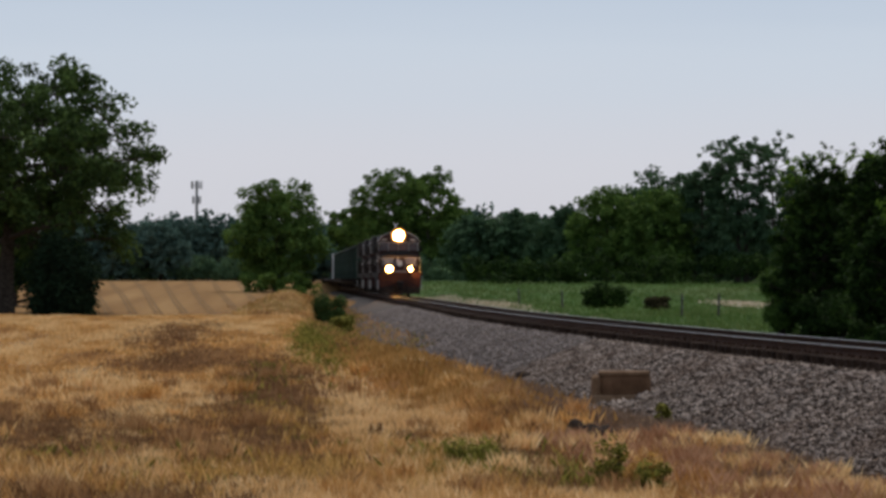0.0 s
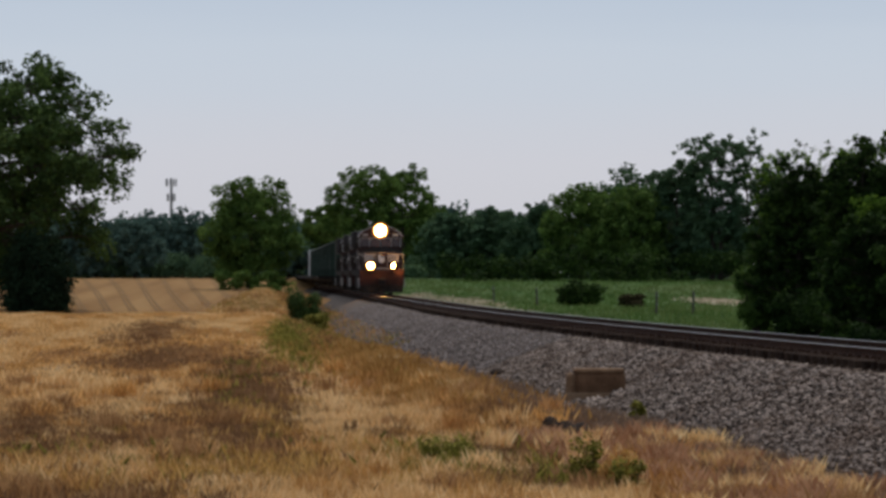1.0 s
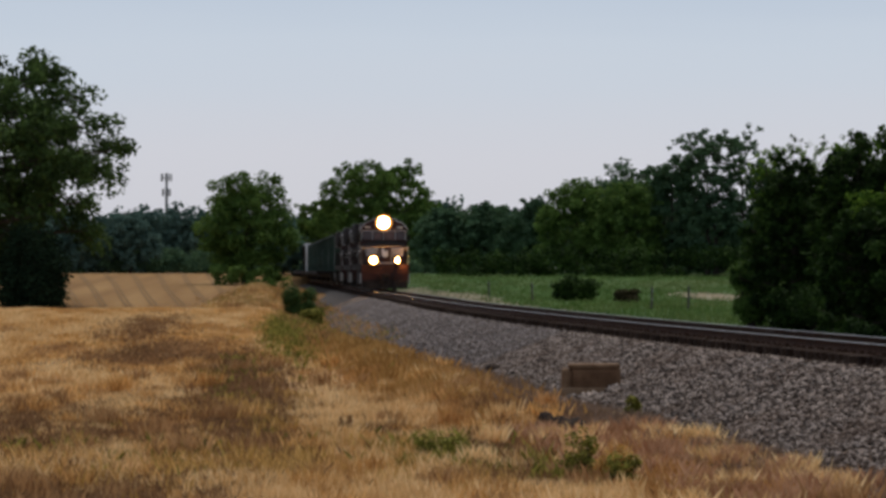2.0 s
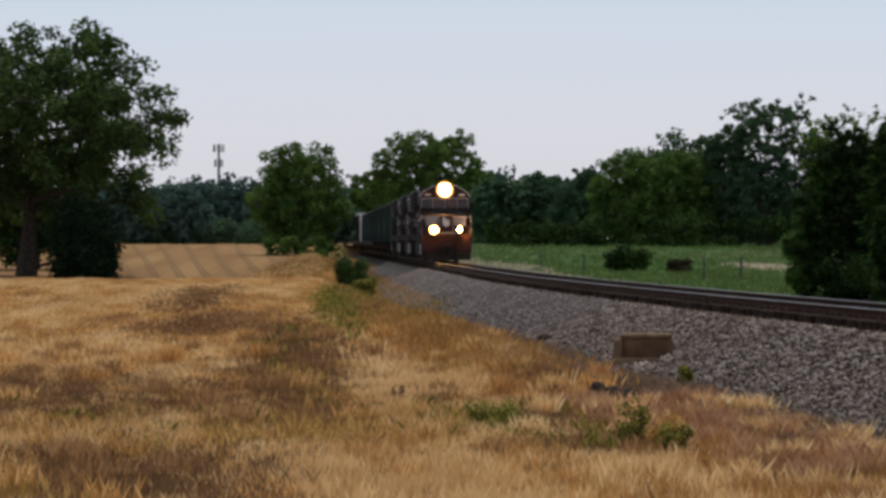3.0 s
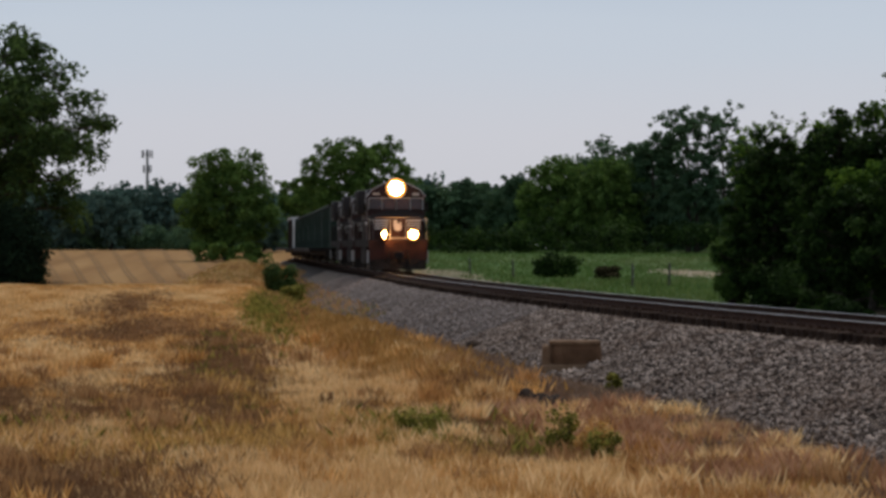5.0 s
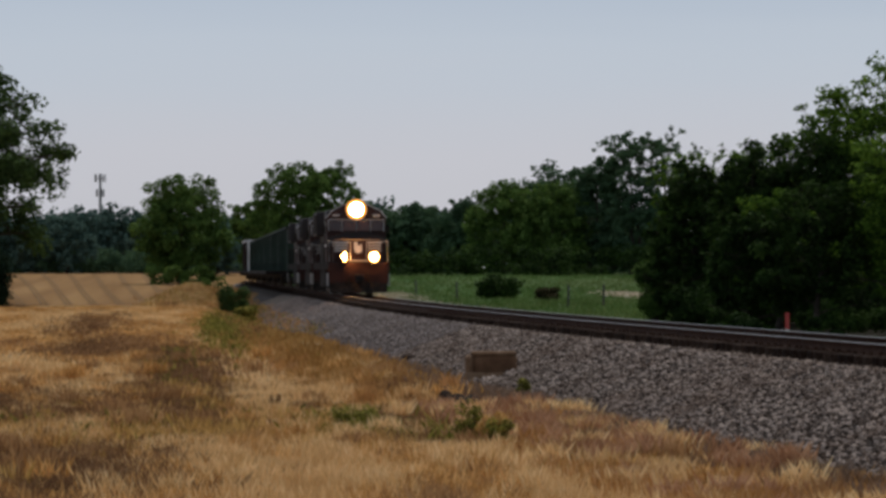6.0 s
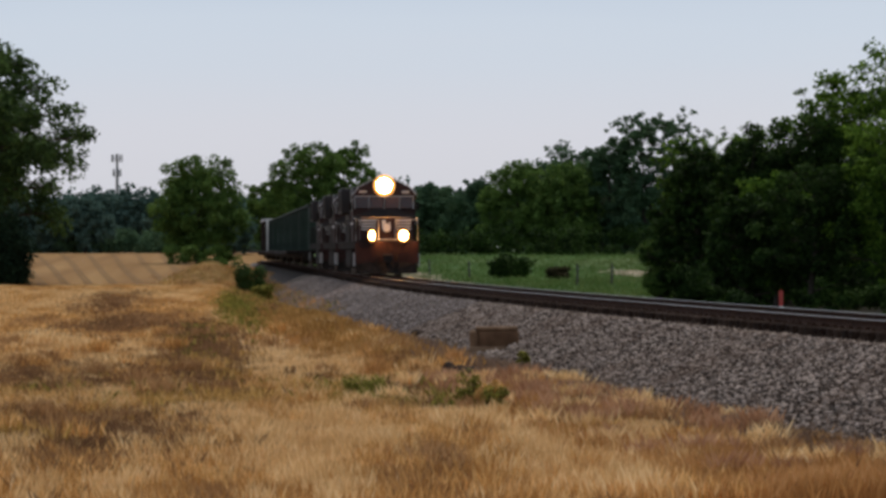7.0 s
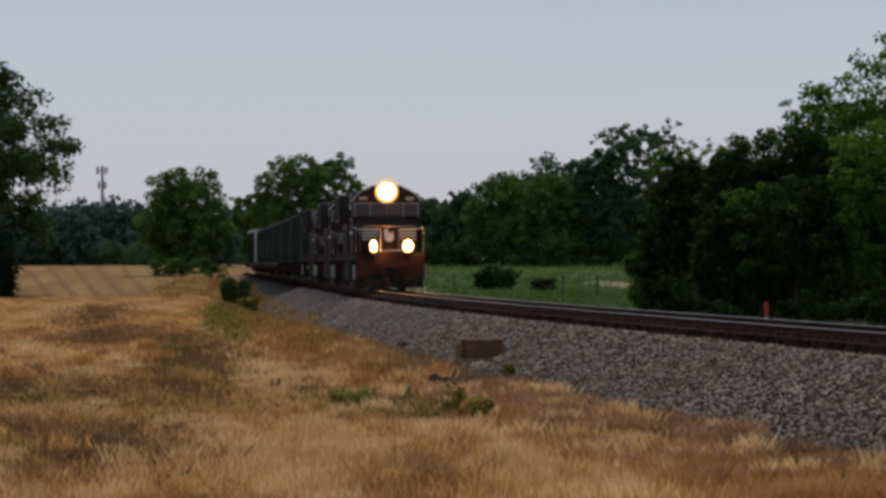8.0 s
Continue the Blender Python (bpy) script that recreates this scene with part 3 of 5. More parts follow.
def shrub(name, label, x, y, width, height, leaves, leaf, mat, seed, category="shrub", group="", conical=False, rich=10):
    """A low plant: several stems from the ground and uneven clumps of leaves down to it."""
    r = random.Random(seed)
    ob = thing(name, label, category, pose(x, y, float(ground_z(x, y)) - 0.03), group)
    bm = bmesh.new()
    ends, sizes = [], []
    for i in range(rich):
        az = i * 2.4 + r.random()
        k = (i + 0.5) / rich
        w = width * 0.36 * (math.sqrt(1.08 - 0.85 * k * k) if conical else 1) * r.uniform(0.6, 1.0)
        h = height * (0.12 + 0.78 * k if conical else r.uniform(0.3, 0.85))
        e = Vector((math.cos(az) * w, math.sin(az) * w, h))
        tube(bm, [(e.x * 0.15, e.y * 0.15, 0), (e.x * 0.6, e.y * 0.6, h * 0.6), tuple(e)], [height * 0.012, height * 0.008, 0.004], 4)
        ends += [tuple(e), (e.x * 0.7, e.y * 0.7, h * 0.45)]
        sizes += [width * r.uniform(0.13, 0.24), width * r.uniform(0.18, 0.26)]
    part("stem", bm, BARK, ob)
    leaf_cloud("foliage", ends, sizes, leaves, leaf, mat, ob, seed, flat=min(1.3, height / width))
    return ob


def plant_trees():
    tree("field_tree", "large spreading broadleaf tree with gappy crown in the stubble field", -18.0, 225, 16.9, 22.3, clear=0.25, limbs=28, leaves=36000, leaf=0.2, mat=LEAF_OAK, seed=15, trunk=0.66, clump=0.052, top=0.5, twigs=9, dense=230, profile=((0.2, 0.6), (0.32, 0.9), (0.45, 0.98), (0.62, 0.98), (0.76, 0.82), (0.88, 0.56), (1.0, 0.3)))
    tree("shade_tree", "low dark tree standing behind the field tree", -19.5, 252, 10.2, 11.0, clear=0.0, limbs=14, leaves=13000, leaf=0.19, mat=LEAF_DARK, seed=16, trunk=0.3, clump=0.08, dense=200)
    shrub("cedar_bush", "dark rounded cedar standing beside the field tree", -13.5, 214, 5.4, 5.4, 19000, 0.12, LEAF_CEDAR, 3, "bush", conical=True, rich=34)
    tree("roadside_tree", "dense rounded green tree at the far edge of the field", -0.15, 330, 11.4, 10.5, clear=0.0, limbs=14, leaves=17000, leaf=0.2, seed=8, trunk=0.3, clump=0.08, dense=240)
    lineside = "trees beyond the bend of the line"
    for i, (x, y, h, w, s) in enumerate(((13.5, 585, 13.6, 13, 21), (18.0, 560, 20.2, 16, 22), (24.5, 555, 19.4, 15, 23), (29.5, 570, 14, 11, 24))):
        tree("lineside_tree", "tall airy broadleaf tree growing beside the railway line", x, y, h, w, clear=0.05, limbs=14, leaves=14000, leaf=0.29, seed=s, trunk=0.4, clump=0.065, dense=230, group=lineside)
    # woods behind the meadow
    woods = "trees along the far edge of the meadow"
    for i, (x, y, h, w) in enumerate(((25.5, 440, 9.4, 9), (30.5, 440, 10.2, 9), (36, 425, 10.4, 10), (39.5, 405, 12.6, 11), (45, 400, 12.4, 11), (48, 432, 15.0, 12), (52.5, 425, 14.6, 11), (55, 396, 12.6, 9), (62, 400, 13.5, 11), (68, 395, 13, 12), (74, 400, 14, 13), (81, 390, 14, 13))):
        tree("meadow_tree", "light green broadleaf tree in the wood behind the meadow" if i in (3, 4) else "dark green broadleaf tree in the wood behind the meadow", x, y, h - 0.1, w, clear=0.01, limbs=12, leaves=9500, leaf=0.265, seed=40 + i, mat=LEAF if i in (3, 4) else LEAF_WOOD, trunk=0.35, clump=0.08, dense=200, group=woods)
    tree("tall_dark_tree", "tall dark tree with an open top in the meadow wood", 50.6, 400, 15.8, 7.5, clear=0.02, limbs=14, leaves=9000, leaf=0.26, seed=63, mat=LEAF_WOOD, trunk=0.3, clump=0.09, dense=80, top=0.6)
    tree("thin_tree", "tall thin tree with bare branches and sparse leaves", 54.0, 396, 19.2, 9.0, clear=0.55, limbs=20, leaves=3600, leaf=0.22, seed=61, mat=LEAF_WOOD, trunk=0.3, clump=0.06, top=0.3)
    tree("thin_tree", "tall thin tree with bare branches and sparse leaves", 58.6, 398, 18.4, 9.0, clear=0.55, limbs=18, leaves=2400, leaf=0.22, seed=62, mat=LEAF_WOOD, trunk=0.28, clump=0.055, top=0.3)
    # thicket across the line
    thick = "thicket across the line"
    for i, (x, y, h, w) in enumerate(((21.0, 131, 7.0, 4.4), (23.0, 127, 7.5, 4.6), (24.9, 126, 8.6, 5.4), (26.6, 128, 10.2, 6.0), (28.8, 126, 11.9, 7.4), (31.8, 127, 13.0, 8.5), (35.0, 124, 13.4, 8.5), (23.8, 134, 7.6, 5.2), (27.2, 119, 6.8, 4.4), (30.4, 117, 7.4, 5), (34, 114, 8, 6), (38.5, 121, 12.4, 7.5))):
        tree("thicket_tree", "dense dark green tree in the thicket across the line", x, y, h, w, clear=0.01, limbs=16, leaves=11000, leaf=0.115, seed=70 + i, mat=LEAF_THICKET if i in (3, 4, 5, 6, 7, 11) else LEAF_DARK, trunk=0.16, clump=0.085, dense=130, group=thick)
    # overhanging trees added so that their crowns shade the thicket's foot
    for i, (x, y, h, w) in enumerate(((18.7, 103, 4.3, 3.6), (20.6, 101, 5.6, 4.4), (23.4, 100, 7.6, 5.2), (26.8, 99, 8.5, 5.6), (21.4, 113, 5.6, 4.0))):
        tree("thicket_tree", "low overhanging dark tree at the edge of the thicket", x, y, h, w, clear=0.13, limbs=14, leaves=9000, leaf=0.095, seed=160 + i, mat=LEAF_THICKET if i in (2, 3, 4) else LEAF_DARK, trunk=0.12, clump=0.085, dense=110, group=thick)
    for i, (x, y, h, w) in enumerate(((20.6, 133, 7.7, 2.6), (22.0, 132, 8.1, 2.8), (23.3, 133, 8.0, 2.6), (24.4, 132, 8.3, 2.8), (26.2, 131, 9.9, 2.2))):
        tree("spindly_tree", "spindly tree top rising out of the thicket", x, y, h, w, clear=0.35, limbs=24, leaves=1500, leaf=0.085, seed=88 + i, mat=LEAF_THICKET, trunk=0.09, clump=0.07, top=0.35, dense=8, group=thick)
    for i, (x, y, w, h) in enumerate(((19.6, 132, 2.0, 2.6), (20.3, 127, 2.0, 2.0), (25, 116, 3.4, 2.6), (29, 113, 3.4, 2.6), (22.4, 121, 3, 2.4), (32.5, 110, 3.4, 3))):
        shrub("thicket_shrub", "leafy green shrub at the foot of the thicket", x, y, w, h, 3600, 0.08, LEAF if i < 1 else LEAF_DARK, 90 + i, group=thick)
    # far woods beyond the field
    far = "woods beyond the field"
    protos = [tree("far_tree", "tree with haze-blue leaf colour in the woods beyond the field", -30 + 9 * i, 690, 12.4 + 1.0 * (i % 3), 14, clear=0.0, limbs=10, leaves=2500, leaf=0.56, seed=110 + i, mat=LEAF_FAR, trunk=0.4, clump=0.085, dense=150, group=far) for i in range(4)]
    r = random.Random(9)
    for i in range(42):
        x = -84 + i * 4.6 + r.uniform(-2, 2)
        y = 720 + r.uniform(-25, 60)
        copy_thing(protos[i % 4], pose(x, y, float(ground_z(x, y)) - 0.3 + r.uniform(-0.6, 1.0), 0, 0, r.uniform(0, 360)))
    for i in range(12):
        x = 24 + i * 6.0 + r.uniform(-2, 2)
        y = 600 + r.uniform(-20, 60)
        copy_thing(protos[i % 4], pose(x, y, float(ground_z(x, y)) - 0.3 + r.uniform(-1, 1), 0, 0, r.uniform(0, 360)))
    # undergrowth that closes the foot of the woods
    # along the thicket, dark leaf colour stands in for the shade there
    for label, (x0, x1, y0, h, n, mat, seed, leaf) in (("dark undergrowth along the foot of the far woods", (-90, 16, 664, 5.0, 17000, LEAF_WOOD, 140, 0.36)), ("dark green undergrowth along the meadow wood", (22, 90, 386, 4.0, 12000, LEAF_DARK, 141, 0.25)), ("green undergrowth beneath the roadside tree", (-4, 3.5, 322, 2.2, 3500, LEAF, 142, 0.16)), ("green undergrowth beside the line", (12.5, 34, 545, 4.5, 6000, LEAF_WOOD, 143, 0.3)), ("undergrowth coloured dark for shade at the foot of the thicket", (20.5, 40, 112, 1.7, 15000, LEAF_DARK, 144, 0.075)), ("undergrowth coloured dark for shade at the foot of the thicket", (19.5, 34, 121, 2.0, 12000, LEAF_DARK, 145, 0.08)), ("undergrowth coloured dark for shade at the foot of the thicket", (18.6, 40, 105.5, 1.1, 14000, LEAF_DARK, 146, 0.075)), ("undergrowth coloured dark for shade at the foot of the thicket", (16.8, 38, 98.5, 0.8, 16000, LEAF_DARK, 147, 0.07)), ("understorey with haze-blue leaf colour deep in the far woods", (-90, 30, 800, 11.0, 9000, LEAF_FAR, 149, 0.75)), ("dark understorey deep in the meadow wood", (22, 84, 442, 9.0, 8000, LEAF_WOOD, 150, 0.45)), ("dark understorey inside the thicket", (20.8, 36, 137, 4.0, 9000, LEAF_DARK, 151, 0.13)), ("undergrowth coloured dark for shade at the foot of the thicket", (15.6, 36, 90.0, 0.45, 14000, LEAF_DARK, 148, 0.06))):
        q = np.random.RandomState(seed)
        k = max(10, int((x1 - x0) * 2.0))
        cx, cy = q.uniform(x0, x1, k), y0 + q.uniform(-4, 4, k)
        cz = ground_z(cx, cy) + q.uniform(0.0, 0.75, k) * h
        ob = leaf_cloud("undergrowth", np.stack([cx, cy, cz], -1), q.uniform(0.25, 0.45, k) * h, n, leaf, mat, None, seed)
        tagged(ob, label, "undergrowth", kind="stuff")
    # meadow bushes
    shrub("meadow_bush", "dark rounded bush standing in the green meadow", 22.1, 230, 3.8, 1.7, 4200, 0.12, LEAF_DARK, 131, "bush", rich=14)
    shrub("meadow_bush", "small brownish bush beside the meadow fence", 24.9, 222, 1.8, 1.0, 1500, 0.12, BUSH_BROWN, 132, "bush")
    shrub("ditch_bush", "green bush in the ditch beside the field", 2.6, 165, 1.8, 1.8, 6000, 0.06, LEAF_OAK, 133, "bush")
    shrub("ditch_bush", "green bush in the ditch beside the field", 3.0, 160, 1.5, 0.9, 2000, 0.08, WEED, 134, "bush")


plant_trees()


# ---- grass ----
def blades(name, x, y, tall, wide, lean, mat, seed, per=10, spread=0.12, label=""):
    """Clumps of tapering blades, each of two bent pieces."""
    r = np.random.RandomState(seed)
    n = len(x)
    x = np.repeat(x, per) + r.normal(size=n * per) * spread
    y = np.repeat(y, per) + r.normal(size=n * per) * spread
    h = np.repeat(tall, per) * r.uniform(0.55, 1.15, n * per)
    a, b = r.uniform(0, 6.283, n * per), r.uniform(0, 6.283, n * per)
    z = ground_z(x, y) - 0.02
    w = wide * r.uniform(0.6, 1.4, n * per)
    lx, ly = np.cos(b) * h * lean * r.uniform(0.2, 1.6, n * per), np.sin(b) * h * lean * r.uniform(0.2, 1.6, n * per)
    dx, dy = np.cos(a) * w, np.sin(a) * w
    v = np.stack([np.stack([x - dx, y - dy, z], -1), np.stack([x + dx, y + dy, z], -1), np.stack([x + lx * 0.35 + dx * 0.8, y + ly * 0.35 + dy * 0.8, z + h * 0.6], -1),
                  np.stack([x + lx, y + ly, z + h], -1)], 1).reshape(-1, 3)
    f = np.arange(n * per * 4).reshape(-1, 4)
    return tagged(raw_mesh(name, v, f, mat), label, "grass", kind="stuff")


def spots(r, n, y0, y1, power=1.0):
    """Places on the field side of the line, across the width that a strip narrowing towards the road has."""
    y = y0 + (y1 - y0) * r.uniform(size=n) ** power
    left = -0.1 * y - 1.0
    right = track_xs(y) - 4.6 + 1.2 * smooth(70, 130, y)
    x = left + (right - left) * r.uniform(size=n)
    return x, y


def patch(x, y, seed):
    return 0.5 + 0.5 * wave(x * 1.6, y * 0.9, seed)


DARK_PATCHES = ((-0.3, 90, 0.7, 16, 0.9), (-3.2, 104, 1.3, 9, 0.8), (-3.7, 60, 1.9, 7, 0.8), (-2.0, 40, 1.4, 6.5, 1.3), (0.0, 73, 0.95, 17, 1.7), (-4.0, 135, 1.3, 22, 0.6), (6.1, 54.5, 0.9, 3, 1.15), (3.9, 54, 0.55, 3, 1.2), (4.1, 47.5, 0.8, 2.6, 1.3), (6.3, 46, 0.4, 2, 0.9), (5.6, 40, 0.5, 1.5, 0.8), (-4.2, 38, 2.2, 4, 1.3), (0.8, 90, 0.8, 10, 0.6), (4.8, 64, 0.7, 4, 0.7), (2.2, 60, 0.8, 2.5, 0.5), (2.8, 110, 0.7, 9, 0.5))


def worn(x, y):
    """A pale trodden strip beside the ridge."""
    return np.exp(-((x - 1.75) / 0.5) ** 2) * smooth(52, 66, y) * (1 - smooth(115, 150, y))


def darkness(x, y):
    """Where dead weeds stand in place of the golden grass."""
    d = 0
    for cx, cy, sx, sy, w in DARK_PATCHES:
        d = np.maximum(d, w * np.exp(-(((x - cx) / sx) ** 2 + ((y - cy) / sy) ** 2)))
    strip = 0.85 * np.exp(-((track_xs(y) - x - 5.6) / 0.55) ** 2) * (1 - smooth(62, 80, y))
    d = np.maximum(d, strip)
    fine = 0.5 * patch(x * 3.0, y * 1.0, 54) + 0.5 * patch(x * 9, y * 3, 55)
    return np.clip(d * (0.35 + 1.3 * fine) * (1 - 0.9 * worn(x, y)), 0, 1)


def field_grass():
    r = np.random.RandomState(31)
    x, y = spots(r, 25000, 24, 72)
    off = track_xs(y) - x
    k, dark = 0.5 * patch(x, y, 51) + 0.5 * patch(x * 5, y * 2.5, 56), darkness(x, y)
    near = 1 - smooth(36, 52, y)
    tall = (0.05 + 0.36 * k + 0.06 * near) * (1 - 0.5 * dark) * r.uniform(0.6, 1.2, len(x))
    red = off + r.normal(0, 0.5, len(x)) < 6.6 + 1.6 * patch(x, y, 52) + 1.5 * near
    u = r.uniform(size=len(x))
    keep = (u < 0.25 + 1.1 * k) & (u > dark * 0.8)
    kind = 0.45 * patch(x * 5, y * 1.5, 58) + 0.4 * patch(x * 14, y * 4, 59) + 0.15 * r.uniform(size=len(x)) + 0.22 * np.exp(-((x - 1.7) / 1.7) ** 2 - ((y - 38) / 6.5) ** 2) + 0.3 * worn(x, y)
    pale, brown = kind > 0.555, kind < 0.435
    g = keep & ~red & ~pale & ~brown
    blades("golden_grass", x[g], y[g], tall[g], 0.0034, 0.24, GRASS, 1, per=28, label="tall dry golden grass on the field verge")
    g = keep & pale & (~red | (kind > 0.64))
    blades("bleached_grass", x[g], y[g], tall[g] * 1.1, 0.0031, 0.23, PALE, 21, per=32, label="bleached pale straw grass on the field verge")
    g = keep & ~red & brown
    blades("brown_grass", x[g], y[g], tall[g] * 0.8, 0.0045, 0.4, BROWN_GRASS, 22, per=23, label="withered brown grass on the field verge")
    g = keep & red & (kind <= 0.64)
    blades("russet_grass", x[g], y[g], tall[g] * 0.95, 0.0034, 0.26, RUSSET, 2, per=28, label="dry russet grass along the foot of the ballast")
    g = (u < dark * 0.85)
    blades("dead_weeds", x[g], y[g], tall[g] * 0.9 + 0.05, 0.0058, 0.45, DEAD, 6, per=16, spread=0.16, label="dark dead weeds among the dry grass")
    x, y = spots(r, 24000, 72, 192)
    off = track_xs(y) - x
    k, dark = 0.5 * patch(x, y, 53) + 0.5 * patch(x * 4, y * 1.5, 57), darkness(x, y)
    u = r.uniform(size=len(x))
    keep = (u < 0.3 + 0.9 * k) & (u > dark * 0.9)
    red = (off < 7.6 + 1.2 * patch(x, y, 52)) & (y < 135)
    kind = 0.45 * patch(x * 3.5, y * 0.6, 48) + 0.4 * patch(x * 9, y * 1.3, 49) + 0.15 * r.uniform(size=len(x)) + 0.3 * worn(x, y) + 0.07 * smooth(105, 150, y)
    pale, brown = (kind > 0.56), (kind < 0.4)
    for g, m, s in ((keep & ~red & ~pale & ~brown, GRASS, 3), (keep & red & ~brown, RUSSET, 4), (keep & ~red & pale, PALE, 23), (keep & brown, BROWN_GRASS, 24)):
        blades("field_grass", x[g], y[g], (0.08 + 0.2 * k[g]), 0.016, 0.45, m, s, per=8, spread=0.2, label="short dry grass and stubble of the field")
    g = (u < dark * 0.9)
    blades("dead_weeds", x[g], y[g], 0.12 + 0.2 * k[g], 0.015, 0.5, DEAD, 16, per=9, spread=0.2, label="dark dead weeds among the dry grass")
    # the tall grass on the hump at the end of the ditch
    n = 3500
    x, y = r.normal(0.6, 1.1, n), r.uniform(192, 245, n)
    for g, m, s in ((slice(0, 1300), BROWN_GRASS, 5), (slice(1300, 2100), OLIVE, 25), (slice(2100, 3100), PALE, 26), (slice(3100, n), WEED, 27)):
        blades("tall_grass", x[g], y[g], r.uniform(0.2, 0.5, n)[g], 0.013, 0.35, m, s, per=16, spread=0.25, label="tall dry grass on the hump at the ditch")
    # green growth along the ditch and in the verge
    xs, ys = [], []
    for cx, cy, sx, sy, n in ((1.6, 120, 0.5, 13, 600), (2.4, 152, 0.6, 9, 600), (-0.7, 53, 0.9, 3.0, 40), (2.9, 52.5, 0.5, 2.0, 100), (4.5, 48.5, 0.35, 1.5, 50), (-3, 56, 1.2, 3, 40), (3.6, 103, 0.4, 6, 110), (-0.3, 88, 0.5, 10, 60)):
        xs.append(r.normal(cx, sx, n))
        ys.append(r.normal(cy, sy, n))
    x, y = np.concatenate(xs), np.concatenate(ys)
    blades("green_weeds", x, y, r.uniform(0.12, 0.32, len(x)), 0.012, 0.5, WEED, 7, per=12, spread=0.14, label="green weeds growing through the dry grass")
    n = 3000
    y = 120 + 200 * r.uniform(size=n) ** 1.3
    x = track_xs(y) - r.uniform(3.6, 7.2, n)
    for g, m, s in ((slice(0, 1200), BROWN_GRASS, 80), (slice(1200, 2200), WEED, 81), (slice(2200, n), RUSSET, 82)):
        blades("ditch_grass", x[g], y[g], r.uniform(0.15, 0.4, n)[g], 0.014, 0.4, m, s, per=11, spread=0.2, label="rough grass and weeds in the ditch beside the ballast")
    xs, ys = [], []
    for cx, cy, sx, sy, n in ((-1.5, 51, 1.4, 2.6, 120), (0.5, 49.5, 0.8, 2.4, 80), (2.6, 48, 0.6, 2.0, 90), (-3.4, 37, 0.7, 2, 80), (5.4, 41, 0.8, 3, 60), (0.6, 66, 0.6, 5, 60)):
        xs.append(r.normal(cx, sx, n))
        ys.append(r.normal(cy, sy, n))
    x, y = np.concatenate(xs), np.concatenate(ys)
    blades("olive_grass", x, y, r.uniform(0.14, 0.36, len(x)), 0.004, 0.28, OLIVE, 17, per=22, spread=0.14, label="fading olive-yellow grass on the field verge")
    # ochre ridge between the trodden strip and the ballast
    for k, (cx, cy, sx, sy, n) in enumerate(((3.5, 98, 0.55, 9, 620), (4.3, 76, 0.7, 7, 300))):
        blades("ochre_grass", r.normal(cx, sx, n), r.normal(cy, sy, n), r.uniform(0.18, 0.42, n), 0.008, 0.35, OCHRE, 85 + k, per=16, spread=0.18, label="dark ochre grass on the ridge along the ballast")
    # dusty fine grass that thins out into the ballast, and rosy tufts at its edge
    n = 2600
    y = 30 + 62 * r.uniform(size=n) ** 1.2
    x = track_xs(y) - 4.5 - np.abs(r.normal(0, 0.75, n))
    x, y = [c[(np.abs(x - 5.2) > 0.6) | (np.abs(y - 53) > 4.5)] for c in (x, y)]
    n = len(x)
    blades("dusty_grass", x, y, r.uniform(0.08, 0.3, n), 0.003, 0.4, DUSTY, 87, per=16, spread=0.16, label="dusty dead grass thinning out into the ballast")
    n = 150
    y = r.uniform(27, 56, n)
    x = track_xs(y) - r.uniform(4.7, 8.2, n)
    for i, m in enumerate((ROSY, PALE, ROSY)):
        g = np.arange(n) % 3 == i
        blades("rosy_tuft", x[g], y[g], r.uniform(0.22, 0.44, n)[g], 0.003, 0.38, m, 88 + i, per=120, spread=0.13, label="lumpy rosy tufts of dry grass near the ballast")
    # single tussocks that stand above the rest
    x, y = spots(r, 300, 27, 90, 0.8)
    off = track_xs(y) - x
    for i, m in enumerate((GRASS, PALE, BROWN_GRASS, RUSSET)):
        g = (np.arange(300) % 4 == i) & (off > 5.4)
        if m is RUSSET:
            g &= off < 9
        if m is PALE:
            g &= darkness(x, y) < 0.25
        blades("tussock", x[g], y[g], r.uniform(0.2, 0.46, 300)[g], 0.0038, 0.3, m, 70 + i, per=110, spread=0.17, label="dense tussocks of dry grass on the verge")
    # meadow edge
    n = 14000
    y = 75 + 330 * r.uniform(size=n) ** 1.4
    x = track_xs(y) + r.uniform(4.2, 38, n) * (y / 200) ** 0.4
    x, y = x[y > 132], y[y > 132]
    n = len(x)
    blades("meadow_grass", x, y, r.uniform(0.12, 0.4, n), 0.026, 0.5, MEADOW_BLADE, 8, per=5, spread=0.25, label="green meadow grass beside the line")
    n = 450
    y = r.uniform(140, 300, n)
    x = track_xs(y) + 5.2 + r.normal(0, 0.8, n)
    blades("pale_grass", x, y, r.uniform(0.15, 0.4, n), 0.03, 0.5, STRAW, 9, per=8, spread=0.25, label="pale dry grass between meadow and track")


def pale_patches():
    r = np.random.RandomState(77)
    for seed, (cx, cy, sx, sy, n) in enumerate(((34.2, 247, 0.85, 6, 520), (15.6, 250, 0.9, 9, 260), (13.6, 205, 0.5, 8, 160))):
        blades("straw_patch", r.normal(cx, sx, n), r.normal(cy, sy, n), r.uniform(0.1, 0.35, n), 0.04, 0.8, STRAW, 60 + seed, per=9, spread=0.25, label="patch of pale dry straw in the green meadow")


pale_patches()


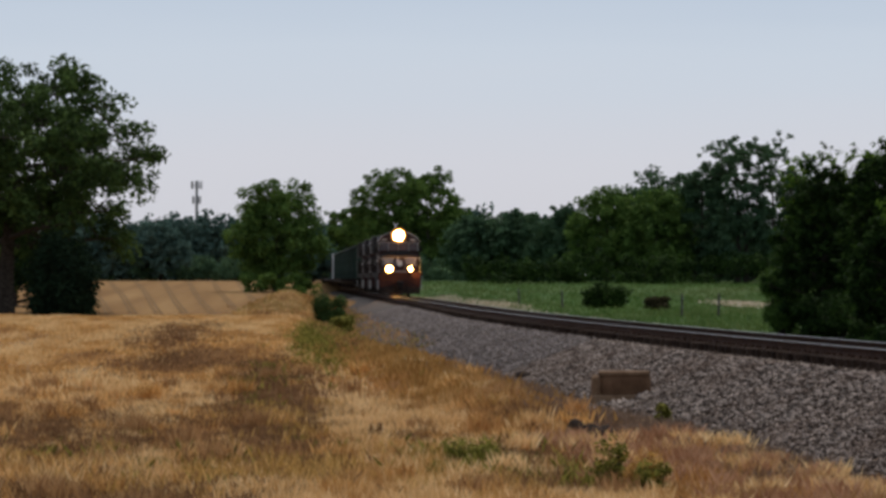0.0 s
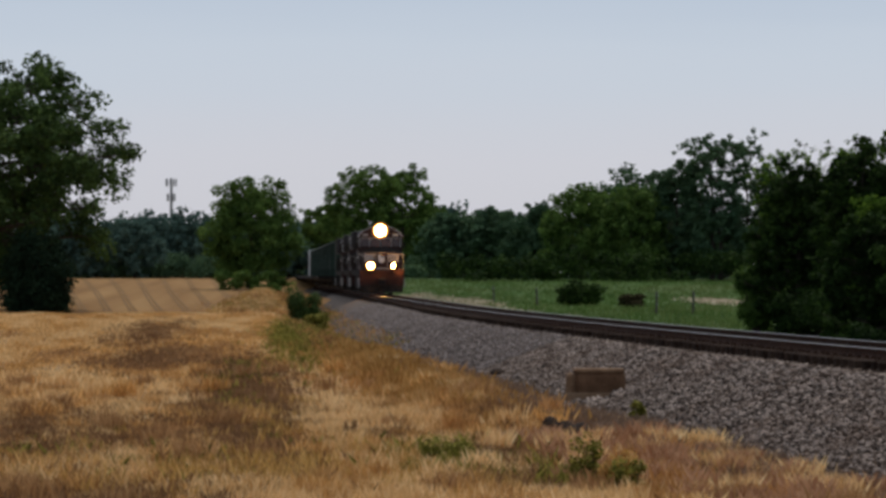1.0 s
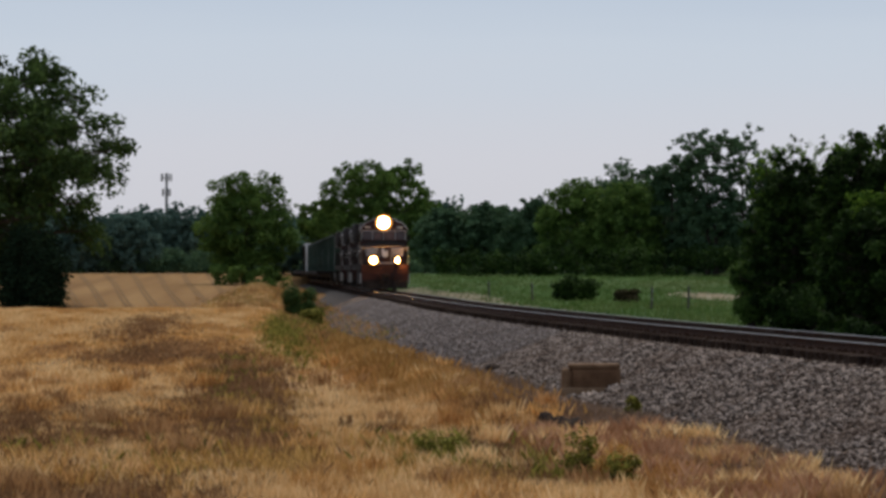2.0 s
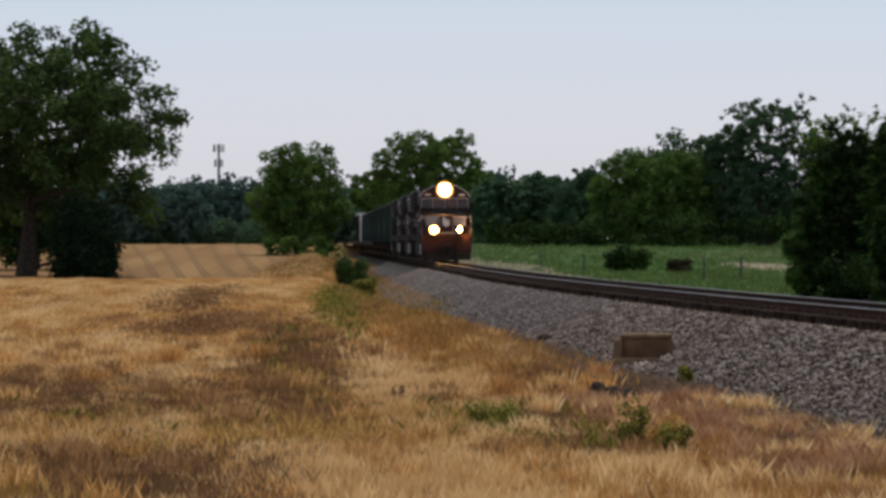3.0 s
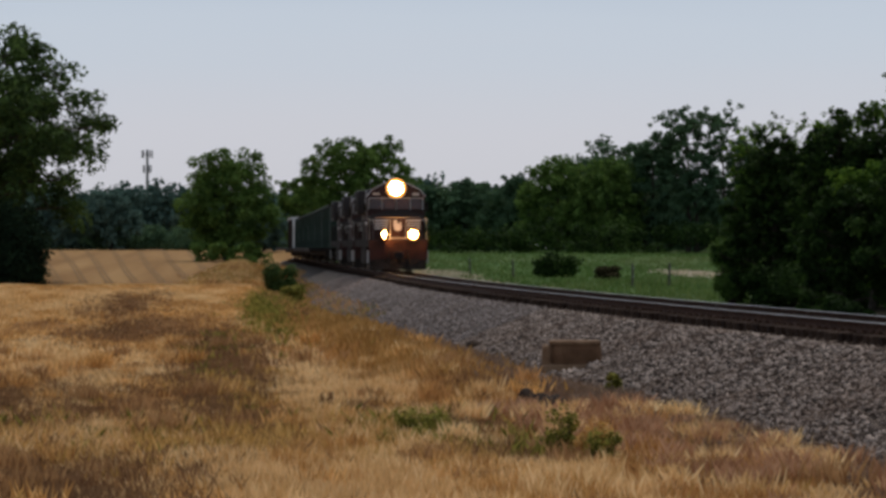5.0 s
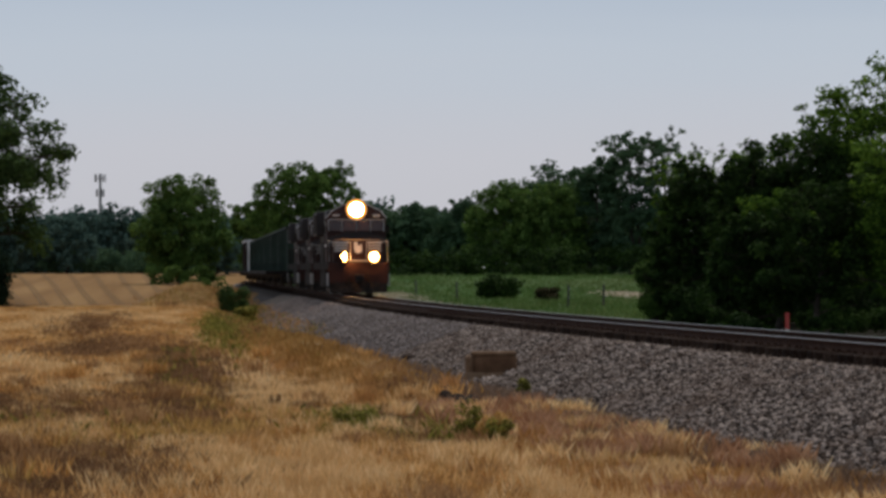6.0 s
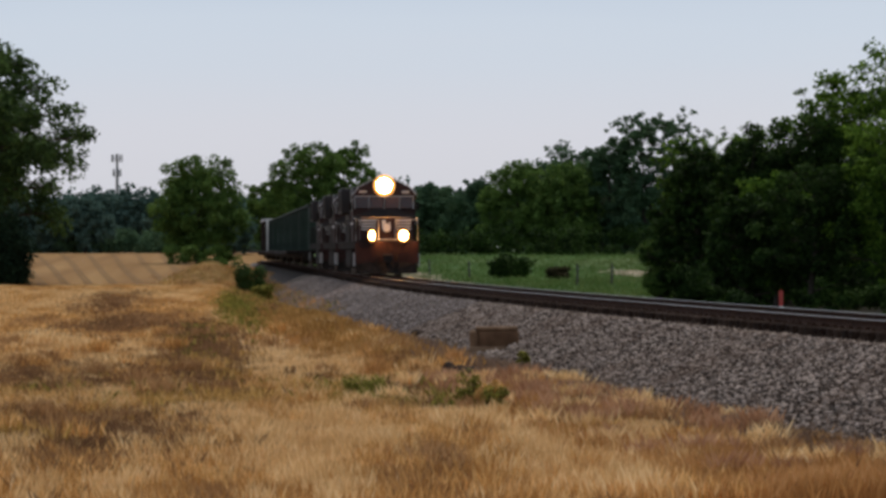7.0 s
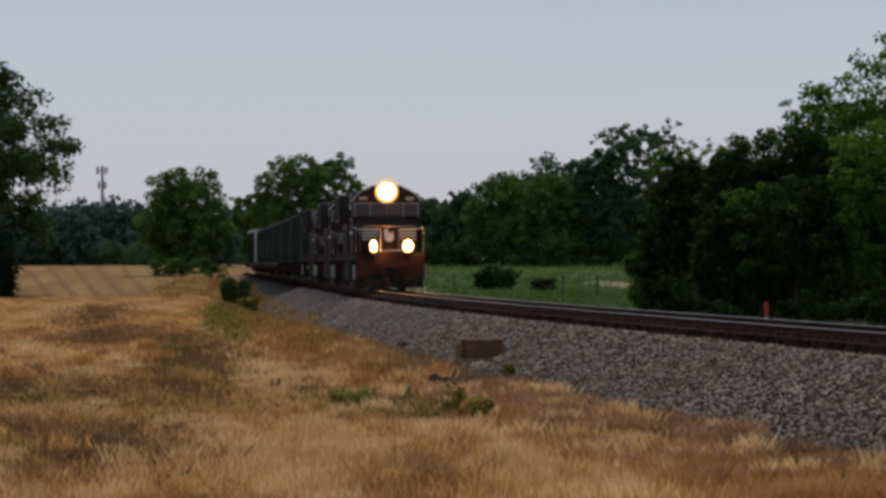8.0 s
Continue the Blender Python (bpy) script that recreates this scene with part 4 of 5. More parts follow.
def tractor_ruts():
    ys = np.arange(216.0, 432.0, 6.0)
    for i in range(9):
        rut = thing("tractor_rut", "pair of dark wheel ruts across the far stubble field", "wheel rut", None, "wheel ruts in the field")
        for side in (-0.5, 0.5):
            x0 = -0.8 - 1.62 * i
            cx = x0 + (0.0046 * x0 - 0.0167) * (ys - 216) + side * 0.34 + 0.1 * np.sin(ys * 0.03 + i)
            v = np.stack([np.stack([cx - 0.1, ys, ground_z(cx - 0.1, ys) + 0.03], -1), np.stack([cx, ys, ground_z(cx, ys) + 0.045], -1), np.stack([cx + 0.1, ys, ground_z(cx + 0.1, ys) + 0.03], -1)], 1).reshape(-1, 3)
            k = np.arange(len(ys) - 1)[:, None] * 3
            f = np.concatenate([k + np.array([[0, 1, 4, 3]]), k + np.array([[1, 2, 5, 4]])])
            raw_mesh("wheel_line", v, f, RUT, rut)


tractor_ruts()
field_grass()
for i, (x, y, w, h, m, lab) in enumerate(((4.5, 46.6, 0.56, 0.85, WEED, "leafy green weed in the dry verge grass"), (4.6, 43.4, 0.52, 0.66, OLIVE, "leafy olive-yellow weed in the dry verge grass"), (4.66, 43.0, 0.5, 0.55, WEED, "leafy green weed in the dry verge grass"), (3.0, 52.5, 0.9, 0.5, WEED, "low green weed in the dry verge grass"),
                                           (6.95, 62, 0.32, 0.6, WEED, "thin green weed at the foot of the ballast"), (1.72, 58, 0.26, 0.45, DEAD, "dark dried weed standing in the grass"), (3.5, 51.5, 0.3, 0.5, DEAD, "dark dried weed standing in the grass"))):
    shrub("weed", lab, x, y, w, h, 1500 if m is not DEAD else 320, 0.034, m, 150 + i, "weed", rich=16)


# ---- small lineside things ----
def lump(bm, centre, size, seed):
    r = bmesh.ops.create_icosphere(bm, subdivisions=2, radius=1.0)
    rnd = random.Random(seed)
    o = Vector((rnd.uniform(0, 9), rnd.uniform(0, 9), seed))
    for v in r["verts"]:
        k = 1 + 0.35 * noise.noise(v.co * 1.3 + o)
        v.co = Vector((v.co.x * size[0] * k, v.co.y * size[1] * k, v.co.z * size[2] * k)) + Vector(centre)
    return bm


def concrete_block():
    x, y = 7.0, 70.0
    ob = thing("concrete_block", "weathered brown concrete block set into the ballast slope", "concrete block", pose(x, y, 0.1, 0, 0, -4))
    part("body", boxed(-0.42, 0.62, -0.27, 0.55, 0, 0.76, bevel=0.09), DARK_CONCRETE, ob, "dark brown recessed face")
    part("cap", boxed(-0.44, 0.6, -0.29, 0.56, 0.74, 0.83, bevel=0.04), CONCRETE, ob, "pale concrete cap")
    part("wing", boxed(-0.58, -0.4, -0.33, 0.5, -0.15, 0.74, bevel=0.08), CONCRETE, ob, "pale concrete wing")
    part("footing", boxed(-0.62, 0.42, -0.5, 0.3, -0.15, 0.36, bevel=0.12), CONCRETE, ob, "dusty concrete footing")


concrete_block()


def rubble():
    r = np.random.RandomState(91)
    n = 420
    x, y = r.normal(6.55, 0.34, n), r.normal(69.0, 0.35, n)
    z = np.maximum(ballast_z(track_xs(y) - x), ground_z(x, y)) + 0.2 * np.exp(-((x - 6.5) / 0.4) ** 2 - ((y - 69.3) / 0.4) ** 2) * r.uniform(0.3, 1, n)
    ob = scattered("rubble", OCTA_V, OCTA_F, np.stack([x, y, z], -1), r.uniform(0.04, 0.1, n), STONE, 92, jitter=0.3)
    tagged(ob, "heap of grey rubble against the concrete block", "rubble", kind="stuff")


rubble()
for x, y, s, seed in ((5.12, 56.0, (0.25, 0.18, 0.2), 1), (5.4, 56.3, (0.17, 0.15, 0.19), 2), (4.92, 56.6, (0.17, 0.15, 0.22), 7), (6.2, 86.0, (0.2, 0.18, 0.11), 3), (6.0, 66.5, (0.24, 0.2, 0.12), 4), (6.5, 66.0, (0.18, 0.16, 0.1), 5)):
    ob = part("rock", lump(bmesh.new(), (0, 0, 0), s, seed), ROCK)
    ob.matrix_basis = pose(x, y, float(max(ground_z(x, y), ballast_z(track_x(y) - x))) + s[2] * 0.75)
    tagged(ob, "dark rough rock lying at the foot of the ballast", "rock", "rocks at the ballast")


def marker():
    x, y = 18.1, 93.0
    ob = thing("marker_post", "red plastic marker post with white foot across the line", "marker post", pose(x, y, float(ground_z(x, y)) - 0.02))
    bm = disc(bmesh.new(), (0, 0, 0.22), 0.05, 0.44, "z", 12)
    part("foot", bm, WHITE, ob, "white lower tube")
    bm = disc(bmesh.new(), (0, 0, 0.66), 0.065, 0.46, "z", 12)
    disc(bm, (0, 0, 0.9), 0.05, 0.04, "z", 12)
    part("sleeve", bm, RED, ob, "faded red sleeve")


marker()


def fence_post():
    ob = thing("fence_post", "grey weathered wooden fence post at the meadow edge", "fence post", None, "meadow fence")
    bm = tube(bmesh.new(), [(0, 0, -0.1), (0.01, 0, 0.6), (0.0, 0.01, 1.2), (0, 0.01, 1.3)], [0.075, 0.07, 0.065, 0.04], 8)
    part("post", bm, WOOD, ob)
    for z in (0.55, 1.0):
        part("staple", boxed(-0.03, 0.03, -0.085, -0.06, z, z + 0.06), GALV, ob)
    return ob


first_post = fence_post()
for i, (x, y) in enumerate(((17.8, 250), (21.7, 182), (24.2, 186), (19.0, 226), (23.5, 101))):
    m = pose(x, y, float(ground_z(x, y)), (i % 3 - 1) * 2, (i % 2) * 3 - 1.5, 37 * i)
    if i:
        copy_thing(first_post, m)
    else:
        first_post.matrix_basis = m

def far_road():
    """A road along the end of the field, hedged by low trees."""
    xs = np.linspace(-160, 160, 81)
    v = np.concatenate([np.stack([xs, np.full(81, y), ground_z(xs, np.full(81, 455.0)) + z], -1) for y, z in ((451.5, -0.3), (451.5, 0.06), (458.5, 0.06), (458.5, -0.3))])
    k = np.arange(80)
    f = np.concatenate([np.stack([k + 81 * a, k + 1 + 81 * a, k + 82 + 81 * a, k + 81 + 81 * a], -1) for a in range(3)])
    tagged(raw_mesh("road", v, f, ASPHALT), "grey asphalt road along the end of the field", "road", kind="structure")
    for i, (x, h, w) in enumerate(((-15.4, 8.0, 8.4), (-21.6, 7.4, 8.4), (-28.0, 8.1, 9.0), (-34.0, 7.6, 8.6), (-40.0, 8.2, 9.0), (4.6, 7.0, 6.0))):
        tree("hedge_tree", "tree with haze-blue leaf colour in the hedge along the far road", x, 445.5, h, w, clear=0.0, limbs=10, leaves=6000, leaf=0.28, seed=180 + i, mat=LEAF_FAR, trunk=0.25, clump=0.09, dense=150, group="hedge along the far road")
    q = np.random.RandomState(190)
    n = 190
    cx, cy = q.uniform(-44, 3, n), 446 + q.uniform(-2, 2, n)
    ob = leaf_cloud("undergrowth", np.stack([cx, cy, ground_z(cx, cy) + q.uniform(0.2, 2.6, n)], -1), q.uniform(0.6, 1.05, n), 17000, 0.2, LEAF_WOOD, None, 190)
    tagged(ob, "dark green hedge along the far road", "undergrowth", kind="stuff")


def lorry():
    """Faces +X; origin on the road under the front of the trailer."""
    ob = thing("truck", "articulated truck with white trailer and dark red cab", "truck")
    part("trailer", boxed(-14.6, 0, -1.28, 1.28, 1.15, 4.1, bevel=0.04), TRAILER, ob, "white box trailer")
    part("chassis", boxed(-14.3, 3.4, -0.5, 0.5, 0.75, 1.12, bevel=0.03), UNDER, ob)
    bm = boxed(0.7, 2.6, -1.2, 1.2, 0.95, 3.6, bevel=0.12)
    box(bm, 2.5, 4.1, -1.0, 1.0, 0.7, 2.1, bevel=0.15)
    cab = part("cab", bm, CAB_RED, ob, "dark red cab")
    part("windscreen", boxed(2.585, 2.625, -1.0, 1.0, 2.25, 3.2, bevel=0.01), GLASS, cab)
    for s in (-1, 1):
        part("side_window", boxed(1.5, 2.4, *sorted((s * 1.19, s * 1.225)), 2.3, 3.1, bevel=0.01), GLASS, cab)
        part("exhaust_stack", disc(bmesh.new(), (0.55, s * 1.0, 2.4), 0.08, 3.0, "z", 10), STEEL, cab)
    for x in (-13.2, -11.9, -0.6, 0.8, 3.4):
        for s in (-1, 1):
            part("wheel", disc(bmesh.new(), (x, s * 1.05, 0.5), 0.5, 0.34, "y", 18), UNDER, ob)
    return ob


far_road()
LORRY = lorry()


def cell_tower():
    x, y = -31.6, 1300.0
    ob = thing("cell_tower", "distant grey cell tower with two rings of antennas", "cell tower", pose(x, y, float(ground_z(x, y))))
    part("mast", tube(bmesh.new(), [(0, 0, 0), (0, 0, 20), (0, 0, 38)], [0.9, 0.7, 0.45], 10), GALV, ob)
    for z, rad in ((36.2, 2.0), (30.5, 1.5)):
        bm = bmesh.new()
        for k in range(3):
            a, b = 2.094 * k + 0.4, 2.094 * (k + 1) + 0.4
            p, q = (rad * math.cos(a), rad * math.sin(a), z), (rad * math.cos(b), rad * math.sin(b), z)
            tube(bm, [p, q], [0.12, 0.12], 5)
            tube(bm, [(0, 0, z), p], [0.12, 0.12], 5)
        part("platform", bm, GALV, ob)
        for k in range(9):
            a = 0.698 * k + 0.4
            px, py = rad * math.cos(a), rad * math.sin(a)
            part("antenna", boxed(px - 0.22, px + 0.22, py - 0.12, py + 0.12, z - 1.4, z + 1.5, bevel=0.04), GALV, ob)


cell_tower()


# ---- the train; each vehicle faces -Y, its origin between the rails at its front ----
def wheelset(parent, y, radius, axle_x=0.76):
    bm = bmesh.new()
    for s in (-1, 1):
        disc(bm, (s * axle_x, 0, 0), radius, 0.13, "x", 24)
        disc(bm, (s * (axle_x - 0.075), 0, 0), radius + 0.03, 0.03, "x", 24)
        disc(bm, (s * (axle_x + 0.1), 0, 0), 0.14, 0.12, "x", 12)
    disc(bm, (0, 0, 0), 0.09, 1.6, "x", 10)
    ob = part("wheelset", bm, STEEL, parent)
    ob.matrix_basis = pose(0, y, radius)
    return ob


def bogie(parent, y0, axles, radius, length, name="bogie"):
    bm = bmesh.new()
    for s in (-1, 1):
        xs = sorted((s * 0.98, s * 1.16))
        box(bm, xs[0], xs[1], y0 - length / 2, y0 + length / 2, radius * 0.95, radius * 1.5, bevel=0.04)
        for a in axles:
            box(bm, xs[0] - 0.02, xs[1] + 0.04, y0 + a - 0.2, y0 + a + 0.2, radius * 0.6, radius * 1.3, bevel=0.03)
            for d in (-0.34, 0.34):
                disc(bm, (s * 1.07, y0 + a + d, radius * 1.25), 0.1, 0.36, "z", 10)
    box(bm, -1.0, 1.0, y0 - 0.3, y0 + 0.3, radius * 1.0, radius * 1.5)
    ob = part(name, bm, UNDER, parent)
    wheels = []
    for a in axles:
        wheels.append(wheelset(ob, y0 + a, radius))
    return ob, wheels


ROLLING = []


def locomotive(leading):
    L = 21.7
    ob = thing("locomotive", "black diesel freight locomotive with white nose stripes and lit headlights" if leading else "black diesel freight locomotive coupled in the train", "locomotive")
    # underframe with walkway
    bm = boxed(-1.5, 1.5, 0.85, L - 0.85, 1.32, 1.62, bevel=0.03)
    box(bm, -1.56, 1.56, 0.5, L - 0.5, 1.62, 1.7, bevel=0.015)
    part("underframe", bm, UNDER, ob)
    # pilot plate and plough
    bm = boxed(-1.52, 1.52, 0.42, 0.6, 0.62, 1.66, bevel=0.03)
    part("pilot", bm, MAROON, ob, "grimy pilot plate coloured red for the lamp glare")
    bm = bmesh.new()
    v = [bm.verts.new(c) for c in ((-1.45, 0.42, 0.14), (0, 0.02, 0.12), (1.45, 0.42, 0.14), (1.45, 0.46, 0.66), (0, 0.3, 0.7), (-1.45, 0.46, 0.66), (-1.45, 0.56, 0.14), (1.45, 0.56, 0.14), (1.45, 0.56, 0.66), (-1.45, 0.56, 0.66))]
    for q in ((0, 1, 4, 5), (1, 2, 3, 4), (6, 9, 8, 7), (0, 5, 9, 6), (2, 7, 8, 3), (5, 4, 3, 8, 9), (0, 6, 7, 2, 1)):
        bm.faces.new([v[k] for k in q])
    bmesh.ops.recalc_face_normals(bm, faces=bm.faces)
    part("plough", bm, UNDER, ob)
    bm = boxed(-0.16, 0.16, -0.35, 0.5, 0.72, 1.02, bevel=0.05)
    box(bm, -0.24, 0.24, -0.42, -0.2, 0.68, 1.06, bevel=0.06)
    part("coupler", bm, UNDER, ob)
    for s in (-1, 1):
        bm = tube(bmesh.new(), [(s * 0.45, 0.38, 1.1), (s * 0.5, 0.2, 0.9), (s * 0.52, 0.12, 0.55), (s * 0.45, 0.15, 0.42)], [0.035] * 4, 7)
        part("air_hose", bm, UNDER, ob)
        # pale-edged steps
        for yy in (0.62, L - 1.5):
            bm = bmesh.new()
            for k in range(4):
                box(bm, *sorted((s * 1.1, s * 1.56)), yy, yy + 0.62, 0.45 + 0.31 * k, 0.49 + 0.31 * k)
            part("steps", bm, UNDER, ob)
            xs = sorted((s * 1.52, s * 1.58))
            for y_s in (yy - 0.06, yy + 0.6):
                part("step_stringer", boxed(*xs, y_s, y_s + 0.08, 0.48, 1.12, bevel=0.01), PALE_CAR, ob, "pale painted step side plate")
    # nose
    bm = boxed(-1.26, 1.26, 1.15, 2.7, 1.7, 2.84, bevel=0.1, taper=(0.97, 0.98))
    part("nose", bm, MAROON, ob)
    # cab with sloped roof edges
    outline = [(-1.5, 1.7), (1.5, 1.7), (1.53, 3.92), (1.22, 4.3), (0.6, 4.62), (-0.6, 4.62), (-1.22, 4.3), (-1.53, 3.92)]
    bm = extrude_outline(bmesh.new(), outline, 2.55, 5.0)
    for v in bm.verts:
        if v.co.y < 3 and v.co.z > 3.2:
            v.co.y += (v.co.z - 3.2) * 0.18
    cab = part("cab", bm, MAROON, ob)
    # peaked brow over the nose and dark visor band
    bm = extrude_outline(bmesh.new(), [(-1.5, 2.72), (1.5, 2.72), (1.5, 2.92), (0.5, 3.24), (-0.5, 3.24), (-1.5, 2.92)], 2.3, 2.54)
    part("visor_panel", bm, BLACK, ob)
    for x0, x1 in ((-1.36, -0.78), (-0.7, -0.06), (0.06, 0.7), (0.78, 1.36)):
        bm = boxed(x0, x1, 2.52, 2.56, 3.28, 3.82, bevel=0.012)
        for v in bm.verts:
            v.co.y += (v.co.z - 3.2) * 0.18 - 0.015
        part("windscreen", bm, GLASS, cab, "sky-reflecting windscreen pane")
    bm = bmesh.new()
    box(bm, -1.44, 1.44, 2.6, 2.64, 3.84, 3.88)
    for xx in (-1.43, -0.74, 0, 0.74, 1.4):
        box(bm, xx - 0.018, xx + 0.018, 2.56, 2.6, 3.26, 3.86)
    part("window_frame", bm, PALE_CAR, cab, "thin pale window frame")
    # pale tubes paint the sky's reflection along the roof edge
    rim = bmesh.new()
    pts = [(x * 1.015, 2.72 + (z - 3.9) * 0.18, z + 0.02) for x, z in outline[2:]]
    for p, q in zip(pts, pts[1:]):
        tube(rim, [p, q], [0.03, 0.03], 5)
    part("roof_edge", rim, PALE_CAR, cab, "roof edge coloured pale for the sky's reflection")
    for s in (-1, 1):
        bm = boxed(*sorted((s * 1.505, s * 1.54)), 3.1, 3.75, 3.1, 3.8, bevel=0.02)
        box(bm, *sorted((s * 1.505, s * 1.54)), 3.85, 4.5, 3.1, 3.8, bevel=0.02)
        part("side_window", bm, GLASS, cab)
        part("mirror", boxed(*sorted((s * 1.56, s * 1.72)), 2.95, 3.0, 3.2, 3.6, bevel=0.01), UNDER, cab)
        part("number_board", boxed(*sorted((s * 0.85, s * 1.22)), 2.7, 2.82, 4.0, 4.14, bevel=0.01), PALE_CAR, cab, "illegible number board bars")
    # nose stripes, emblem and rails
    for s in (-1, 1):
        for k in range(4):
            z = 2.68 - 0.135 * k
            part("stripe", boxed(*sorted((s * (0.46 + 0.02 * k), s * 1.19)), 1.135, 1.155, z - 0.04, z + 0.015), WHITE, ob, "white nose stripe")
            part("stripe", boxed(*sorted((s * 1.215, s * 1.235)), 1.3, 2.6, z - 0.04, z + 0.015), WHITE, ob, "white nose stripe")
        part("stripe", boxed(*sorted((s * 1.5, s * 1.535)), 2.7, 4.9, 2.5, 2.6), WHITE, ob, "white cab stripe")
    bm = disc(bmesh.new(), (0.02, 1.13, 2.34), 0.2, 0.03, "y", 20)
    box(bm, -0.2, -0.02, 1.12, 1.14, 2.36, 2.7)
    box(bm, 0.12, 0.2, 1.12, 1.14, 2.2, 2.6)
    part("emblem", bm, WHITE, ob, "plain pale emblem")
    part("nose_ledge", boxed(-0.62, 0.62, 0.95, 1.14, 1.74, 1.79, bevel=0.02), WHITE, ob, "pale ledge under the nose")
    for s in (-1, 1):
        bm = bmesh.new()
        tube(bm, [(s * 1.48, 0.55, 1.7), (s * 1.48, 0.55, 2.75), (s * 1.48, 2.5, 2.8)], [0.022] * 3, 6)
        tube(bm, [(s * 0.4, 0.5, 1.7), (s * 0.4, 0.5, 2.7), (s * 1.48, 0.5, 2.7)], [0.022] * 3, 6)
        part("front_handrail", bm, PALE_CAR, ob)
        bm = tube(bmesh.new(), [(s * 1.5, 5.1, 2.75), (s * 1.5, L - 0.8, 2.75)], [0.02, 0.02], 6)
        for k in range(11):
            yy = 5.2 + k * 1.55
            tube(bm, [(s * 1.5, yy, 1.7), (s * 1.5, yy, 2.75)], [0.018, 0.018], 5)
        part("side_handrail", bm, UNDER, ob)
    # lamps, oversized for their glow; orange discs stand in for their halos
    house = boxed(-0.46, 0.46, 2.66, 3.2, 4.1, 4.62, bevel=0.06)
    lamp_box = part("headlight_housing", house, UNDER, ob)
    if leading:
        part("headlight", disc(bmesh.new(), (0, 2.6, 4.38), 0.345, 0.05, "y", 32), LAMP, lamp_box, "glowing headlight")
        part("reflector_bowl", disc(bmesh.new(), (0, 2.65, 4.38), 0.52, 0.05, "y", 32), LAMP_HALO, lamp_box, "glowing orange disc imitating the lamp's halo")
        for s in (-1, 1):
            hood = bmesh.new()
            disc(hood, (s * 0.76, 0.68, 1.95), 0.2, 0.3, "y", 20)
            box(hood, s * 0.76 - 0.06, s * 0.76 + 0.06, 0.2, 0.85, 1.6, 1.65)
            box(hood, s * 0.76 - 0.02, s * 0.76 + 0.02, 0.18, 0.22, 1.6, 1.72)
            box(hood, s * 0.76 - 0.025, s * 0.76 + 0.025, -0.2, 0.6, 1.56, 1.6)
            box(hood, s * 0.76 - 0.02, s * 0.76 + 0.02, -0.2, -0.17, 1.58, 1.9)
            h = part("ditch_light_housing", hood, UNDER, ob)
            # fixed glowing disc added to show the lamp in its dim phase
            part("bulb", disc(bmesh.new(), (s * 0.76, -0.2, 1.95), 0.12, 0.04, "y", 20), LAMP_DITCH, h, "small steady disc added for the dimmed ditch light")
            lens = part("ditch_light", disc(bmesh.new(), (0, -0.045, 0), 0.22, 0.02, "y", 28), LAMP_DITCH, h, "glowing ditch light swivelled to imitate flashing")
            part("reflector_bowl", disc(bmesh.new(), (0, -0.025, 0), 0.31, 0.02, "y", 28), LAMP_HALO, lens, "glowing orange disc imitating the lamp's halo")
            # opaque backing added to keep the lens's light off the nose
            part("reflector_shell", disc(bmesh.new(), (0, 0.015, 0), 0.355, 0.05, "y", 28), UNDER, lens)
            lens.matrix_basis = pose(s * 0.76, 0.2, 1.95)
            DITCH.append(lens)
    else:
        for s in (-0.2, 0.2):
            part("headlight", disc(bmesh.new(), (s, 2.64, 4.36), 0.13, 0.05, "y", 20), GLASS, lamp_box, "unlit headlight")
    # hood, radiators, roof gear
    bm = boxed(-0.95, 0.95, 5.0, 16.2, 1.7, 4.15, bevel=0.1)
    part("engine_hood", bm, BLACK, ob)
    bm = boxed(-1.5, 1.5, 16.4, 20.4, 3.15, 4.5, bevel=0.08)
    box(bm, -1.1, 1.1, 16.2, 20.6, 1.7, 3.2, bevel=0.06)
    part("radiator", bm, BLACK, ob)
    bm = boxed(-1.4, 1.4, 5.2, 8.2, 3.5, 4.4, bevel=0.15)
    part("blower_housing", bm, BLACK, ob)
    for s in (-1, 1):
        for k in range(7):
            yy = 8.6 + k * 1.05
            part("hood_door", boxed(*sorted((s * 0.95, s * 0.975)), yy, yy + 0.95, 1.85, 3.7, bevel=0.01), BLACK, ob)
        for k in range(5):
            part("radiator_grille", boxed(*sorted((s * 1.5, s * 1.52)), 16.6 + k * 0.75, 17.25 + k * 0.75, 3.3, 4.35), UNDER, ob)
    part("exhaust_stack", boxed(-0.4, 0.4, 11.2, 12.2, 4.12, 4.4, bevel=0.04), UNDER, ob)
    bm = bmesh.new()
    for k in range(3):
        tube(bm, [(-0.2 + 0.2 * k, 4.9, 4.75), (-0.2 + 0.2 * k, 4.45, 4.75)], [0.03, 0.09], 8)
    box(bm, -0.3, 0.3, 4.7, 4.8, 4.48, 4.75)
    part("air_horn", bm, UNDER, cab)
    part("fuel_tank", boxed(-1.4, 1.4, 7.6, 13.6, 0.35, 1.34, bevel=0.18), UNDER, ob)
    for y0 in (4.3, L - 4.3):
        b, w = bogie(ob, y0, (-1.85, 0, 1.85), 0.53, 5.2)
        ROLLING.append((w, 0.53))
    return ob


DITCH = []


